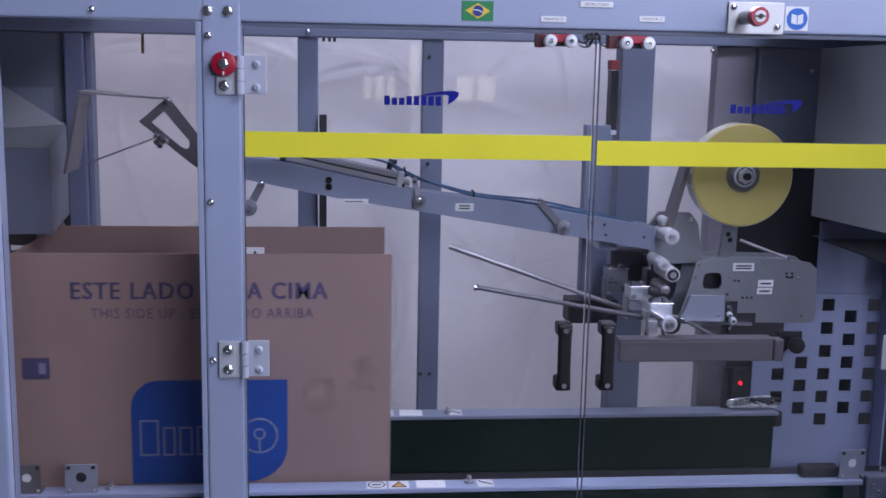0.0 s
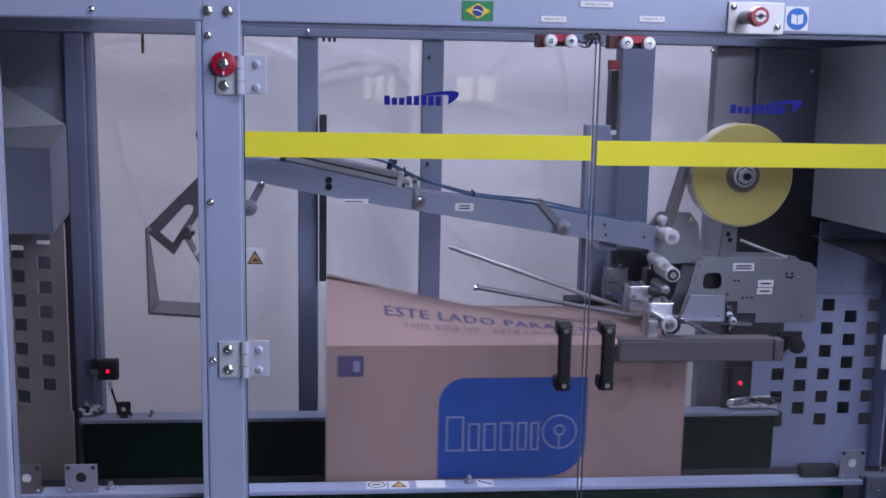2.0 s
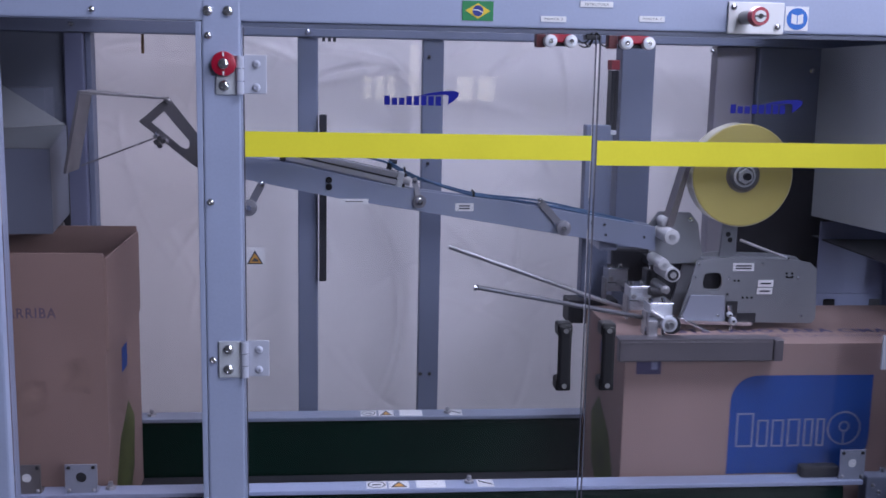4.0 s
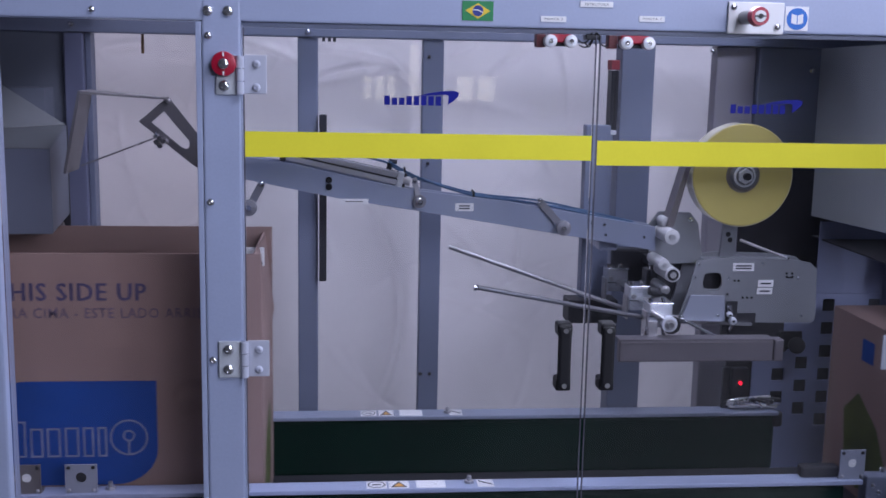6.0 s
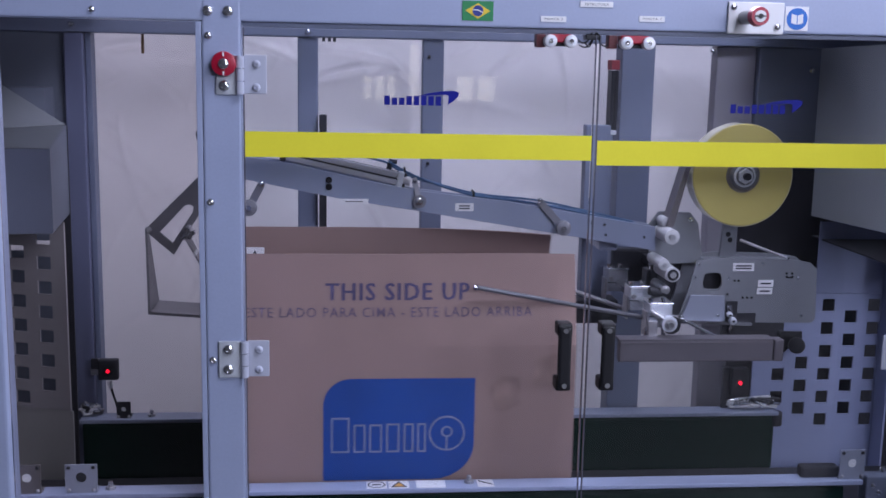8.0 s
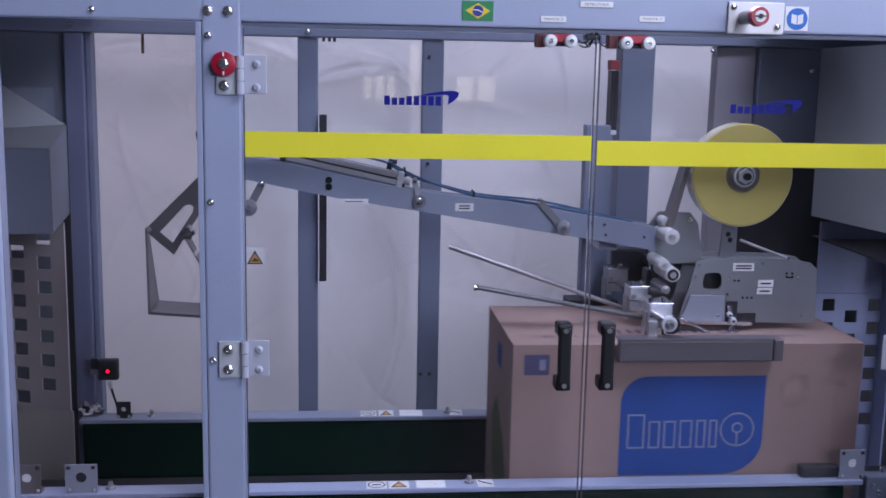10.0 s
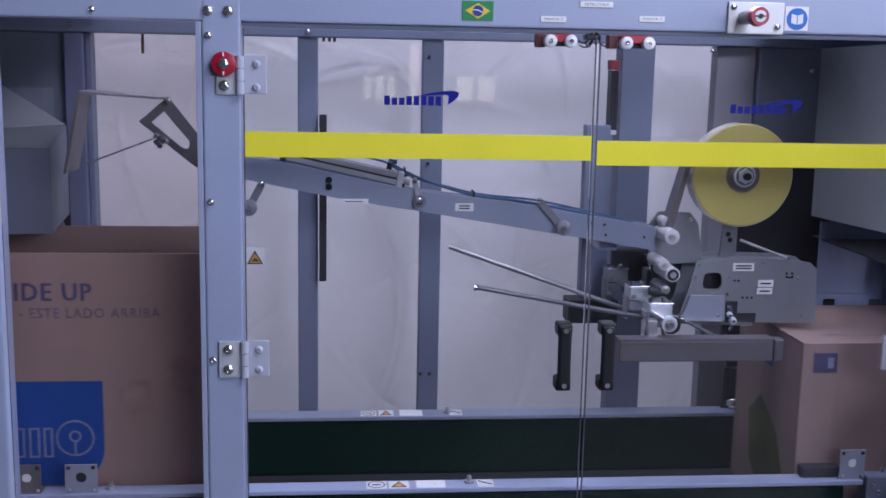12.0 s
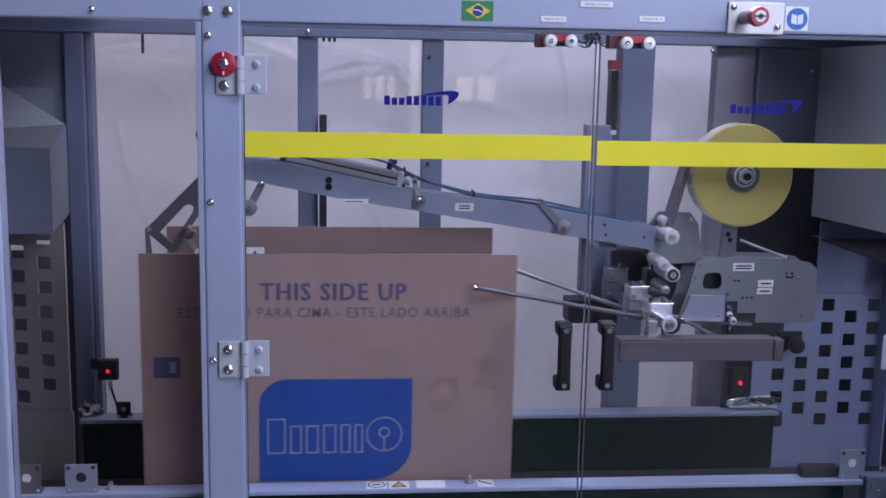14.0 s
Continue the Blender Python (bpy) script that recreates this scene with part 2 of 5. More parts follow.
# ---- white plastic sheeting behind the machine ----
def sheeting():
    bm = bmesh.new()
    nx, nz = 520, 320
    x0, x1, z0, z1, y = -1.5, 1.6, 0.004, 1.9, 0.92
    rnd = random.Random(11)
    folds = [(rnd.uniform(-1.0, 1.0), rnd.uniform(0.7, 1.6), rnd.uniform(-1.2, 1.2), rnd.uniform(0.06, 0.28), rnd.uniform(0.009, 0.014), rnd.uniform(0.001, 0.005)) for _ in range(60)]
    folds += [(-0.163, 1.525, -0.12, 0.12, 0.011, 0.016), (-0.032, 1.475, -0.82, 0.065, 0.01, 0.012), (-0.189, 1.472, 0.2, 0.094, 0.01, 0.014), (-0.387, 1.526, -0.35, 0.09, 0.01, 0.014), (-0.083, 1.459, 0.37, 0.084, 0.012, 0.006), (0.272, 1.512, 0.63, 0.085, 0.012, 0.01), (0.144, 1.537, 0.48, 0.055, 0.01, 0.008), (-0.04, 0.844, -1.49, 0.385, 0.009, 0.01), (-0.021, 0.746, -1.61, 0.305, 0.009, 0.01), (0.313, 0.99, -1.64, 0.104, 0.01, 0.006), (-0.786, 1.531, 0.18, 0.076, 0.012, 0.01), (-0.633, 1.498, -0.06, 0.061, 0.01, 0.008), (-0.816, 1.292, -0.71, 0.073, 0.012, 0.005), (0.436, 1.444, -1.43, 0.099, 0.008, 0.006)]
    gx, gz = np.meshgrid(np.linspace(x0, x1, nx + 1), np.linspace(z0, z1, nz + 1))
    push = np.zeros_like(gx)
    for fx, fz, ang, ln, wd, hgt in folds:
        dx, dz = gx - fx, gz - fz
        u, v = dx * math.cos(ang) + dz * math.sin(ang), -dx * math.sin(ang) + dz * math.cos(ang) + 0.8 * (dx * dx + dz * dz)
        push += hgt * np.exp(-(v / wd) ** 2) * np.clip(1 - (u / ln) ** 2, 0, None)
    grid = []
    for j in range(nz + 1):
        row = []
        for i in range(nx + 1):
            x, z = gx[j, i], gz[j, i]
            d = 0.03 * noise.noise((x * 1.3, z * 0.6, 0.0)) + 0.010 * noise.noise((x * 4, z * 1.4, 3.0)) - push[j, i]
            d += 0.004 * abs(noise.noise((x * 6 + z * 2.0, z * 3.5 - x, 7.0))) + 0.0025 * abs(noise.noise((x * 11 - z * 3.0, z * 9 + x, 2.0)))
            row.append(bm.verts.new((x, y + d, z)))
        grid.append(row)
    for j in range(nz):
        for i in range(nx):
            bm.faces.new((grid[j][i], grid[j][i + 1], grid[j + 1][i + 1], grid[j + 1][i])).smooth = True
    bmesh.ops.solidify(bm, geom=bm.faces[:], thickness=0.002)
    return bm


SHEET = paint("white_plastic_sheet", (0.80, 0.78, 0.80), 0.22, vary=0.06, scale=2.5, grain=60, bump=0.08, coat=0.6)
st = SHEET.node_tree
back_light = st.nodes.new("ShaderNodeBsdfTranslucent")
back_light.inputs[0].default_value = (0.85, 0.82, 0.82, 1)
both = st.nodes.new("ShaderNodeMixShader")
both.inputs[0].default_value = 0.45
st.links.new(st.nodes["Principled BSDF"].outputs[0], both.inputs[1])
st.links.new(back_light.outputs[0], both.inputs[2])
st.links.new(both.outputs[0], st.nodes["Material Output"].inputs[0])
solo("plastic_sheet", sheeting(), SHEET, "creased white plastic sheeting hung behind the machine", "plastic sheet", smooth=True)

# ---- machine frame, front side ----
XL, XR = -1.06, 1.12


def bolt(parent, c, r, y, deep=0.006, name="bolt", material=None):
    """A round-headed bolt that stands towards the camera."""
    x, z = c
    bm = bmesh.new()
    rings = [[bm.verts.new((x + r * k * math.cos(math.pi * i / 9), y - deep * d, z + r * k * math.sin(math.pi * i / 9))) for i in range(18)] for k, d in ((1.0, 0.0), (0.97, 0.3), (0.84, 0.65), (0.6, 0.9), (0.42, 1.0), (0.40, 0.55))]
    for a, b in zip(rings, rings[1:]):
        for i in range(18):
            bm.faces.new((a[i], a[(i + 1) % 18], b[(i + 1) % 18], b[i]))
    bm.faces.new(rings[-1])
    bm.faces.new(rings[0][::-1])
    bmesh.ops.recalc_face_normals(bm, faces=bm.faces[:])
    return part(name, bm, material or ZINC, parent, smooth=True)


front = thing("machine_front_frame", (0, 0.035, 0), "blue-grey painted steel front frame of a case sealing machine", "machine frame")
part("top_beam", block(XL, XR, 0.0, 0.07, 1.569, 1.655, 0.004), FRAME, front)
part("beam_lip", block(-0.394, XR, 0.012, 0.03, 1.5595, 1.5685, 0.001), BACKFRAME, front)
part("door_post", block(-0.470, -0.396, -0.001, 0.069, 0.0, 1.612, 0.005), FRAME, front)
part("post_edge_strip", block(-0.482, -0.4705, 0.0015, 0.060, 0.0, 1.568, 0.002), FRAME, front)
part("end_post", block(XL, -0.8621, 0.0, 0.07, 0.0, 1.568, 0.005), FRAME, front)
part("end_post", block(1.05, XR, 0.0, 0.07, 0.0, 1.568, 0.005), FRAME, front)
part("bottom_beam", block(XL, XR, 0.01, 0.05, 0.40, 0.48, 0.004), FRAME, front)
for c in ((-0.458, 1.5875), (-0.42, 1.5874)):
    bolt(front, c, 0.011, -0.001)
for c in ((-0.4577, 1.5412), (-0.4576, 1.2215), (-0.4572, 0.9035)):
    bolt(front, c, 0.008, -0.001)
bolt(front, (-0.6721, 1.5855), 0.007, 0.0)
gp = part("fixed_pane", block(-0.8621 + 0.002, -0.483, 0.018, 0.023, 0.485, 1.567), DULLGLASS, front, "clear fixed guard pane")
gp.visible_shadow = False

# labels on the beam
def beam_label(x0, x1, z0, z1, body, label):
    ob = thing("label", ((x0 + x1) / 2, 0, (z0 + z1) / 2), label, "label", "labels on the beam")
    part("backing", block(x0, x1, -0.0022, -0.0002, z0, z1), WHITE, ob)
    w, h = x1 - x0, z1 - z0
    part("lettering", shift(text_mesh(body, w * 0.72, h * 0.42), x0 + w * 0.14, -0.0026, z0 + h * 0.29), INK, ob)


beam_label(0.1829, 0.2334, 1.5817, 1.5925, "PORTA 2", "small white label reading PORTA 2 on the beam")
beam_label(0.3791, 0.4304, 1.5862, 1.5971, "PORTA 1", "small white label reading PORTA 1 on the beam")
beam_label(0.2603, 0.3256, 1.6118, 1.6226, "ESTRUTURA", "small white label reading ESTRUTURA on the beam")

flag = thing("flag_sticker", (0.0591, 0, 1.5987), "green flag sticker with yellow rhombus and blue disc", "sticker")
FX0, FX1, FZ0, FZ1 = 0.0283, 0.089, 1.5805, 1.618
FCX, FCZ = (FX0 + FX1) / 2, (FZ0 + FZ1) / 2
part("field", block(FX0, FX1, -0.0016, -0.0002, FZ0, FZ1), FLAGGREEN, flag)
part("rhombus", prism([(FX0 + 0.006, FCZ), (FCX, FZ1 - 0.004), (FX1 - 0.006, FCZ), (FCX, FZ0 + 0.004)], -0.0022, -0.0016), FLAGYELLOW, flag)
part("disc", prism(disc((FCX, FCZ), 0.0105), -0.0028, -0.0022), FLAGBLUE, flag)
part("band", prism([(FCX - 0.0098, FCZ + 0.003), (FCX, FCZ + 0.0024), (FCX + 0.0098, FCZ - 0.002), (FCX + 0.0096, FCZ - 0.0038), (FCX, FCZ + 0.0006), (FCX - 0.0098, FCZ + 0.001)], -0.0033, -0.0028), WHITE, flag)

manual = thing("instruction_sticker", (0.7008, 0, 1.5984), "white square sticker with a blue read-the-manual sign", "sticker")
part("backing", block(0.6763, 0.7242, -0.0016, -0.0002, 1.5752, 1.6227), WHITE, manual)
part("blue_disc", prism(disc((0.7008, 1.5984), 0.0215, 28), -0.0024, -0.0016), BLUELABEL, manual)
bk = (0.7009, 1.5973)
for sgn in (-1, 1):
    part("book_page", prism([(bk[0] + sgn * 0.001, bk[1] - 0.010), (bk[0] + sgn * 0.001, bk[1] + 0.008), (bk[0] + sgn * 0.012, bk[1] + 0.011), (bk[0] + sgn * 0.012, bk[1] - 0.007)], -0.003, -0.0024), WHITE, manual)

stop = thing("emergency_stop", (0.6133, 0, 1.5986), "red emergency stop button on a white mounting plate", "emergency stop")
part("mounting_plate", block(0.5577, 0.6726, -0.006, -0.0005, 1.5667, 1.6293, 0.0025), WHITE, stop)
SB = Vector((0.5901, 0, 1.5981))
part("stem", rod(SB + Vector((0, -0.006, 0)), SB + Vector((0, -0.06, 0)), 0.013, 20), paint("grey_stem_plastic", (0.22, 0.21, 0.22), 0.5), stop, smooth=True)
bm = rod(SB + Vector((0, -0.058, 0)), SB + Vector((0, -0.075, 0)), 0.013, 32, 0.0195)
add_rod(bm, SB + Vector((0, -0.075, 0)), SB + Vector((0, -0.092, 0)), 0.0195, 32, 0.0172)
part("push_button", bm, RED, stop, smooth=True)
part("button_ring", rod(SB + Vector((0, -0.0915, 0)), SB + Vector((0, -0.0935, 0)), 0.0112, 24), WHITE, stop)
part("button_centre", rod(SB + Vector((0, -0.093, 0)), SB + Vector((0, -0.0955, 0)), 0.0048, 16), BLACK, stop)
part("button_mark", block(SB.x - 0.0112, SB.x + 0.0112, -0.0945, -0.0933, SB.z - 0.0012, SB.z + 0.0012), BLACK, stop)
bolt(stop, (0.5679, 1.6184), 0.007, -0.006)
bolt(stop, (0.6587, 1.582), 0.007, -0.006)


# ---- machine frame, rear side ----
# End posts of the rear frame, their paint darkened for the shade there.
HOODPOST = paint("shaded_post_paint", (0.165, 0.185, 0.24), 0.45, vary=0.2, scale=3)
POSTBLUE = paint("shaded_blue_post_paint", (0.15, 0.165, 0.26), 0.5, vary=0.2, scale=3)
rear = thing("machine_rear_frame", (0, 0.72, 0), "blue-grey steel rear frame of the machine, painted darker for shade", "machine frame")
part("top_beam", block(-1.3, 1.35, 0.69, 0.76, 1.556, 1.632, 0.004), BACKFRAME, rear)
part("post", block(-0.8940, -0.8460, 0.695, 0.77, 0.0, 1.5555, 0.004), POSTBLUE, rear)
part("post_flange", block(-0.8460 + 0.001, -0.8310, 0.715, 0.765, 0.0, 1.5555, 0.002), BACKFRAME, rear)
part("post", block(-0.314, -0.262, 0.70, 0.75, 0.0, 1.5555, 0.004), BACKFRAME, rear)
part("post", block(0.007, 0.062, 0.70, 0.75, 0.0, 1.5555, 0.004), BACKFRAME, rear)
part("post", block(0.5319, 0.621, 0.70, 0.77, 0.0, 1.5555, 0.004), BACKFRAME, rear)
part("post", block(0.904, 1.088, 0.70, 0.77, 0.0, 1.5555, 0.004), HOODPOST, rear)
part("post", block(0.795, 0.9025, 0.72, 0.77, 0.0, 1.5555, 0.004), MAUVE, rear)
part("rear_channel", block(-0.2585, -0.2394, 0.680, 0.7, 0.9256, 1.3612, 0.002), DARKMETAL, rear)
for c in ((-0.2871, 1.5685), (-0.872, 1.5749), (0.7721, 1.5421)):
    bolt(rear, c, 0.008, 0.69)
for c in ((1.0506, 1.4973), (1.0637, 1.1303)):
    bolt(rear, c, 0.009, 0.70)
for c in ((0.014, 0.666), (0.0386, 0.6658), (0.0242, 1.2366), (0.0238, 1.5126)):
    bolt(rear, c, 0.005, 0.70, material=DARKMETAL)
for cx in (-0.2473, -0.233, -0.22):
    part("beam_clip", block(cx - 0.004, cx + 0.004, 0.692, 0.705, 1.546, 1.5558, 0.001), DARKMETAL, rear)
solo("hanging_strap", block(-0.7162, -0.709, 0.772, 0.775, 1.5069, 1.5855), paint("brown_strap", (0.22, 0.13, 0.06), 0.8), "short brown strap hanging behind the rear beam", "strap")

# vertical guide and lift carriage that hold the head beam
guide = thing("vertical_guide", (0.5134, 0.66, 1.2307), "dark vertical guide rail with a red end block", "guide rail")
part("rail", block(0.4945, 0.5135, 0.655, 0.699, 1.3335, 1.4873, 0.002), DARKMETAL, guide)
part("rail_groove", block(0.5015, 0.5065, 0.6535, 0.6548, 1.34, 1.48), BLACK, guide)
part("rail_foot", block(0.4985, 0.5135, 0.656, 0.699, 1.3215, 1.3330, 0.001), ALU, guide)
part("end_block", block(0.4925, 0.5145, 0.652, 0.699, 1.4888, 1.5140, 0.002), paint("dull_red", (0.26, 0.035, 0.045), 0.6), guide, "dull red end block")
carriage = thing("lift_carriage", (0.4618, 0.62, 1.0861), "blue-grey lift carriage fixed to the rear post", "carriage")
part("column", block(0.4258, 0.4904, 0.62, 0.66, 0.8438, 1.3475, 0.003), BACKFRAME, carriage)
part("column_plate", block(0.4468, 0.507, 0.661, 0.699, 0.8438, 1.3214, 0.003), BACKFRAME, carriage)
part("foot_bracket", block(0.3883, 0.52, 0.58, 0.655, 0.8336, 0.8956, 0.004), DARKMETAL, carriage)
part("cross_arm", block(0.405, 0.4482, 0.345, 0.619, 1.0682, 1.1254, 0.004), ARM, carriage)

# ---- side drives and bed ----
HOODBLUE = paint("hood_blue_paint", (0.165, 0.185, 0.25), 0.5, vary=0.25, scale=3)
solo("conveyor_bed", block(-3.9, 4.2, 0.122, 0.53, 0.36, 0.45, 0.004), DARKMETAL, "dark steel conveyor bed under the cartons", "conveyor")


def flat_print(pts, z0, z1):
    """A thin printed shape lying flat: outline of (x, y) points."""
    bm = prism(pts, z0, z1)
    bm.transform(Matrix(((1, 0, 0, 0), (0, 0, 1, 0), (0, 1, 0, 0), (0, 0, 0, 1))))
    bmesh.ops.recalc_face_normals(bm, faces=bm.faces[:])
    return bm


def sticker_row(y0, y1, z, xs, parent):
    """The row of small stickers lying on a drive's top rail."""
    for k, (x0, x1) in enumerate(xs):
        st = part("rail_sticker", block(x0, x1, y0, y1, z + 0.0002, z + 0.001), WHITE, parent, "small white sticker")
        cx, cy, w, d = (x0 + x1) / 2, (y0 + y1) / 2, x1 - x0, y1 - y0
        za, zb = z + 0.001, z + 0.0014
        if k == 0:
            for a in range(20):
                a0, a1 = a * math.pi / 10, (a + 1) * math.pi / 10
                q = [(cx + w * r * math.cos(t), cy + d * r * math.sin(t)) for r, t in ((0.45, a0), (0.45, a1), (0.37, a1), (0.37, a0))]
                bm = flat_print(q, za, zb) if a == 0 else add_flat(bm, q, za, zb)
            add_box(bm, cx - w * 0.22, cx + w * 0.22, cy - d * 0.08, cy + d * 0.08, za, zb)
            part("sticker_print", bm, INK, st)
        elif k == 1:
            part("sticker_print", flat_print([(cx - w * 0.42, cy - d * 0.40), (cx + w * 0.42, cy - d * 0.40), (cx, cy + d * 0.42)], za, zb), INK, st)
            part("sticker_print", flat_print([(cx - w * 0.26, cy - d * 0.30), (cx + w * 0.26, cy - d * 0.30), (cx, cy + d * 0.18)], zb, zb + 0.0004), ORANGE, st)
        elif k == 3:
            part("sticker_print", flat_print([(cx - w * 0.4, cy + d * 0.25), (cx + w * 0.4, cy - d * 0.30), (cx + w * 0.4, cy - d * 0.15), (cx - w * 0.4, cy + d * 0.40)], za, zb), INK, st)


def add_flat(bm, q, za, zb):
    lo, hi = [bm.verts.new((x, y, za)) for x, y in q], [bm.verts.new((x, y, zb)) for x, y in q]
    bm.faces.new(lo[::-1])
    bm.faces.new(hi)
    for i in range(4):
        bm.faces.new((lo[i], lo[(i + 1) % 4], hi[(i + 1) % 4], hi[i]))
    return bm


# Twin of the near rail, its paint darkened for shade on the far side.
RAILFAR = paint("far_rail_shaded_paint", (0.24, 0.27, 0.36), 0.4, vary=0.15, scale=4)
far_drive = thing("side_belt_drive", (0.2, 0.6, 0), "far side belt drive with dark green belt and grey rail", "belt drive", "side drives")
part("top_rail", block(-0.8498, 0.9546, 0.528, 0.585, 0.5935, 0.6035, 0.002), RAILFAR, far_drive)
part("belt", block(-0.8472, 0.9514, 0.540, 0.580, 0.440, 0.593, 0.012), BELT, far_drive)
part("end_cap", rod((0.9551, 0.56, 0.560), (0.9551, 0.56, 0.593), 0.022, 20), BLACK, far_drive, smooth=True)
for x in (-0.6, 0.7):
    part("leg", block(x, x + 0.08, 0.54, 0.58, 0, 0.439), BACKFRAME, far_drive)
sticker_row(0.533, 0.577, 0.6035, [(-0.150, -0.110), (-0.104, -0.066), (-0.050, 0.008), (0.078, 0.112)], far_drive)
near_drive = thing("side_belt_drive", (0, 0.08, 0), "near side belt drive with pale grey rail and small stickers", "belt drive", "side drives")
part("top_rail", block(-0.8772, 0.9574, 0.060, 0.109, 0.5885, 0.5985, 0.002), FRAME, near_drive)
part("belt", block(-0.7434, 0.9206, 0.068, 0.114, 0.440, 0.583, 0.010), BELT, near_drive)
for x in (-0.6, 0.7):
    part("leg", block(x, x + 0.08, 0.07, 0.11, 0, 0.439), BACKFRAME, near_drive)
sticker_row(0.064, 0.104, 0.5985, [(-0.1473, -0.104), (-0.0992, -0.0557), (-0.04, 0.0232), (0.0928, 0.1284)], near_drive)
for bx, z in ((0.0758, 0.5985), (-0.6856, 0.5985), (-0.677, 0.6035), (0.0743, 0.6035)):
    y = 0.09 if z < 0.601 else 0.556
    d = near_drive if z < 0.601 else far_drive
    bm = rod((bx, y, z), (bx, y, z + 0.006), 0.011, 6)
    add_rod(bm, (bx, y, z + 0.006), (bx, y, z + 0.016), 0.005, 10)
    part("rail_bolt", bm, STEEL, d)


def angle_bracket(x0, x1, z1, y, material, hole_material, label):
    """An upright sensor bracket plate with a round opening and a foot on the rail."""
    z0 = 0.5987 if y < 0.3 else 0.6037
    ob = thing("sensor_bracket", ((x0 + x1) / 2, y, z0), label, "bracket", "sensor brackets")
    cx, w = (x0 + x1) / 2, x1 - x0
    cz = z0 + (z1 - z0) * 0.55
    ring_o = [(cx + 0.5 * w * max(-1, min(1, 1.5 * math.cos(a))), (z0 + z1) / 2 + 0.5 * (z1 - z0) * max(-1, min(1, 1.5 * math.sin(a)))) for a in np.linspace(0, 2 * math.pi, 25)[:-1]]
    ring_i = [(cx + 0.17 * w * math.cos(a), cz + 0.17 * w * math.sin(a)) for a in np.linspace(0, 2 * math.pi, 25)[:-1]]
    part("plate", frame_plate(ring_o, ring_i, y, y + 0.004), material, ob)
    part("foot", block(x0, x1, y + 0.0045, y + 0.03, z0, z0 + 0.004), material, ob)
    part("reflector", rod((cx, y + 0.002, cz), (cx, y + 0.008, cz), 0.17 * w, 18), hole_material, ob)
    for sx, sz in ((-0.38, 0.9), (0.38, 0.9), (0.38, 0.1), (-0.38, 0.1)):
        bolt(ob, (cx + sx * w, z0 + sz * (z1 - z0)), 0.0042, y, 0.003, material=STEEL if sz < 0.5 else DARKMETAL)
    return ob


angle_bracket(-0.8793, -0.8226, 0.661, 0.070, paint("brown_grey_steel", (0.17, 0.155, 0.155), 0.4, metal=0.3), WHITE, "dark sensor bracket with white reflector on the rail")
angle_bracket(-0.7736, -0.7084, 0.6603, 0.070, PLATE, DARKMETAL, "grey sensor bracket with a dark hole on the rail")
angle_bracket(0.9053, 0.9632, 0.6667, 0.070, PLATE, WHITE, "grey sensor bracket at the outfeed end of the rail")
angle_bracket(-0.7606, -0.7261, 0.6457, 0.540, DARKMETAL, WHITE, "small dark sensor bracket on the far rail")
corner = thing("rail_end_bracket", (0.9931, 0.07, 0.5821), "dark blue-grey bracket at the end of the near rail", "bracket")
part("body", block(0.9672, 1.045, 0.062, 0.10, 0.50, 0.6061, 0.004), HOODBLUE, corner)
for c in ((0.981, 0.5863), (1.0001, 0.6232), (0.997, 0.5701)):
    bolt(corner, c, 0.007, 0.062, 0.006)
solo("rail_clamp", block(0.8215, 0.9097, 0.080, 0.107, 0.5987, 0.6257, 0.006), DARKMETAL, "dark clamp block on the near rail", "clamp")


def sensor(x0, x1, z0, z1, y, post_z, label):
    """A photo sensor with a glowing red lamp, on a slim post."""
    cx, cz = (x0 + x1) / 2, (z0 + z1) / 2
    ob = thing("photo_sensor", (cx, y, z0), label, "sensor", "photo sensors")
    part("housing", block(x0, x1, y, y + 0.025, z0, z1, 0.004), DARKMETAL, ob)
    part("lamp", rod((cx, y + 0.002, cz - 0.002), (cx, y - 0.004, cz - 0.002), 0.0043, 16), LED, ob, "glowing red lamp")
    part("lamp_ring", frame_plate([(cx + 0.011 * math.cos(a), cz - 0.002 + 0.011 * math.sin(a)) for a in np.linspace(0, 6.2832, 17)[:-1]], [(cx + 0.007 * math.cos(a), cz - 0.002 + 0.007 * math.sin(a)) for a in np.linspace(0, 6.2832, 17)[:-1]], y - 0.003, y + 0.001), BLACK, ob)
    part("support", block(x0 - 0.02, x0 - 0.002, y + 0.012, y + 0.022, post_z, z1, 0.001), DARKMETAL, ob)
    return ob


s1 = sensor(-0.816, -0.7669, 0.6839, 0.7374, 0.600, 0.7107, "dark photo sensor with red lamp by the infeed")
part("mount", block(-0.8372, -0.812, 0.613, 0.694, 0.6946, 0.7169, 0.001), STEEL, s1)
part("cable_gland", rod((-0.7896, 0.61, 0.6794), (-0.7874, 0.61, 0.6599), 0.006, 12), WHITEPLASTIC, s1)
part("cable", tube(smooth_path([(-0.7873, 0.61, 0.6629), (-0.7788, 0.6, 0.6449), (-0.7651, 0.57, 0.6274), (-0.7579, 0.565, 0.6021)]), 0.003), BLACK, s1)
sensor(0.831, 0.8775, 0.6408, 0.7155, 0.556, 0.6037, "dark photo sensor with red lamp by the outfeed")


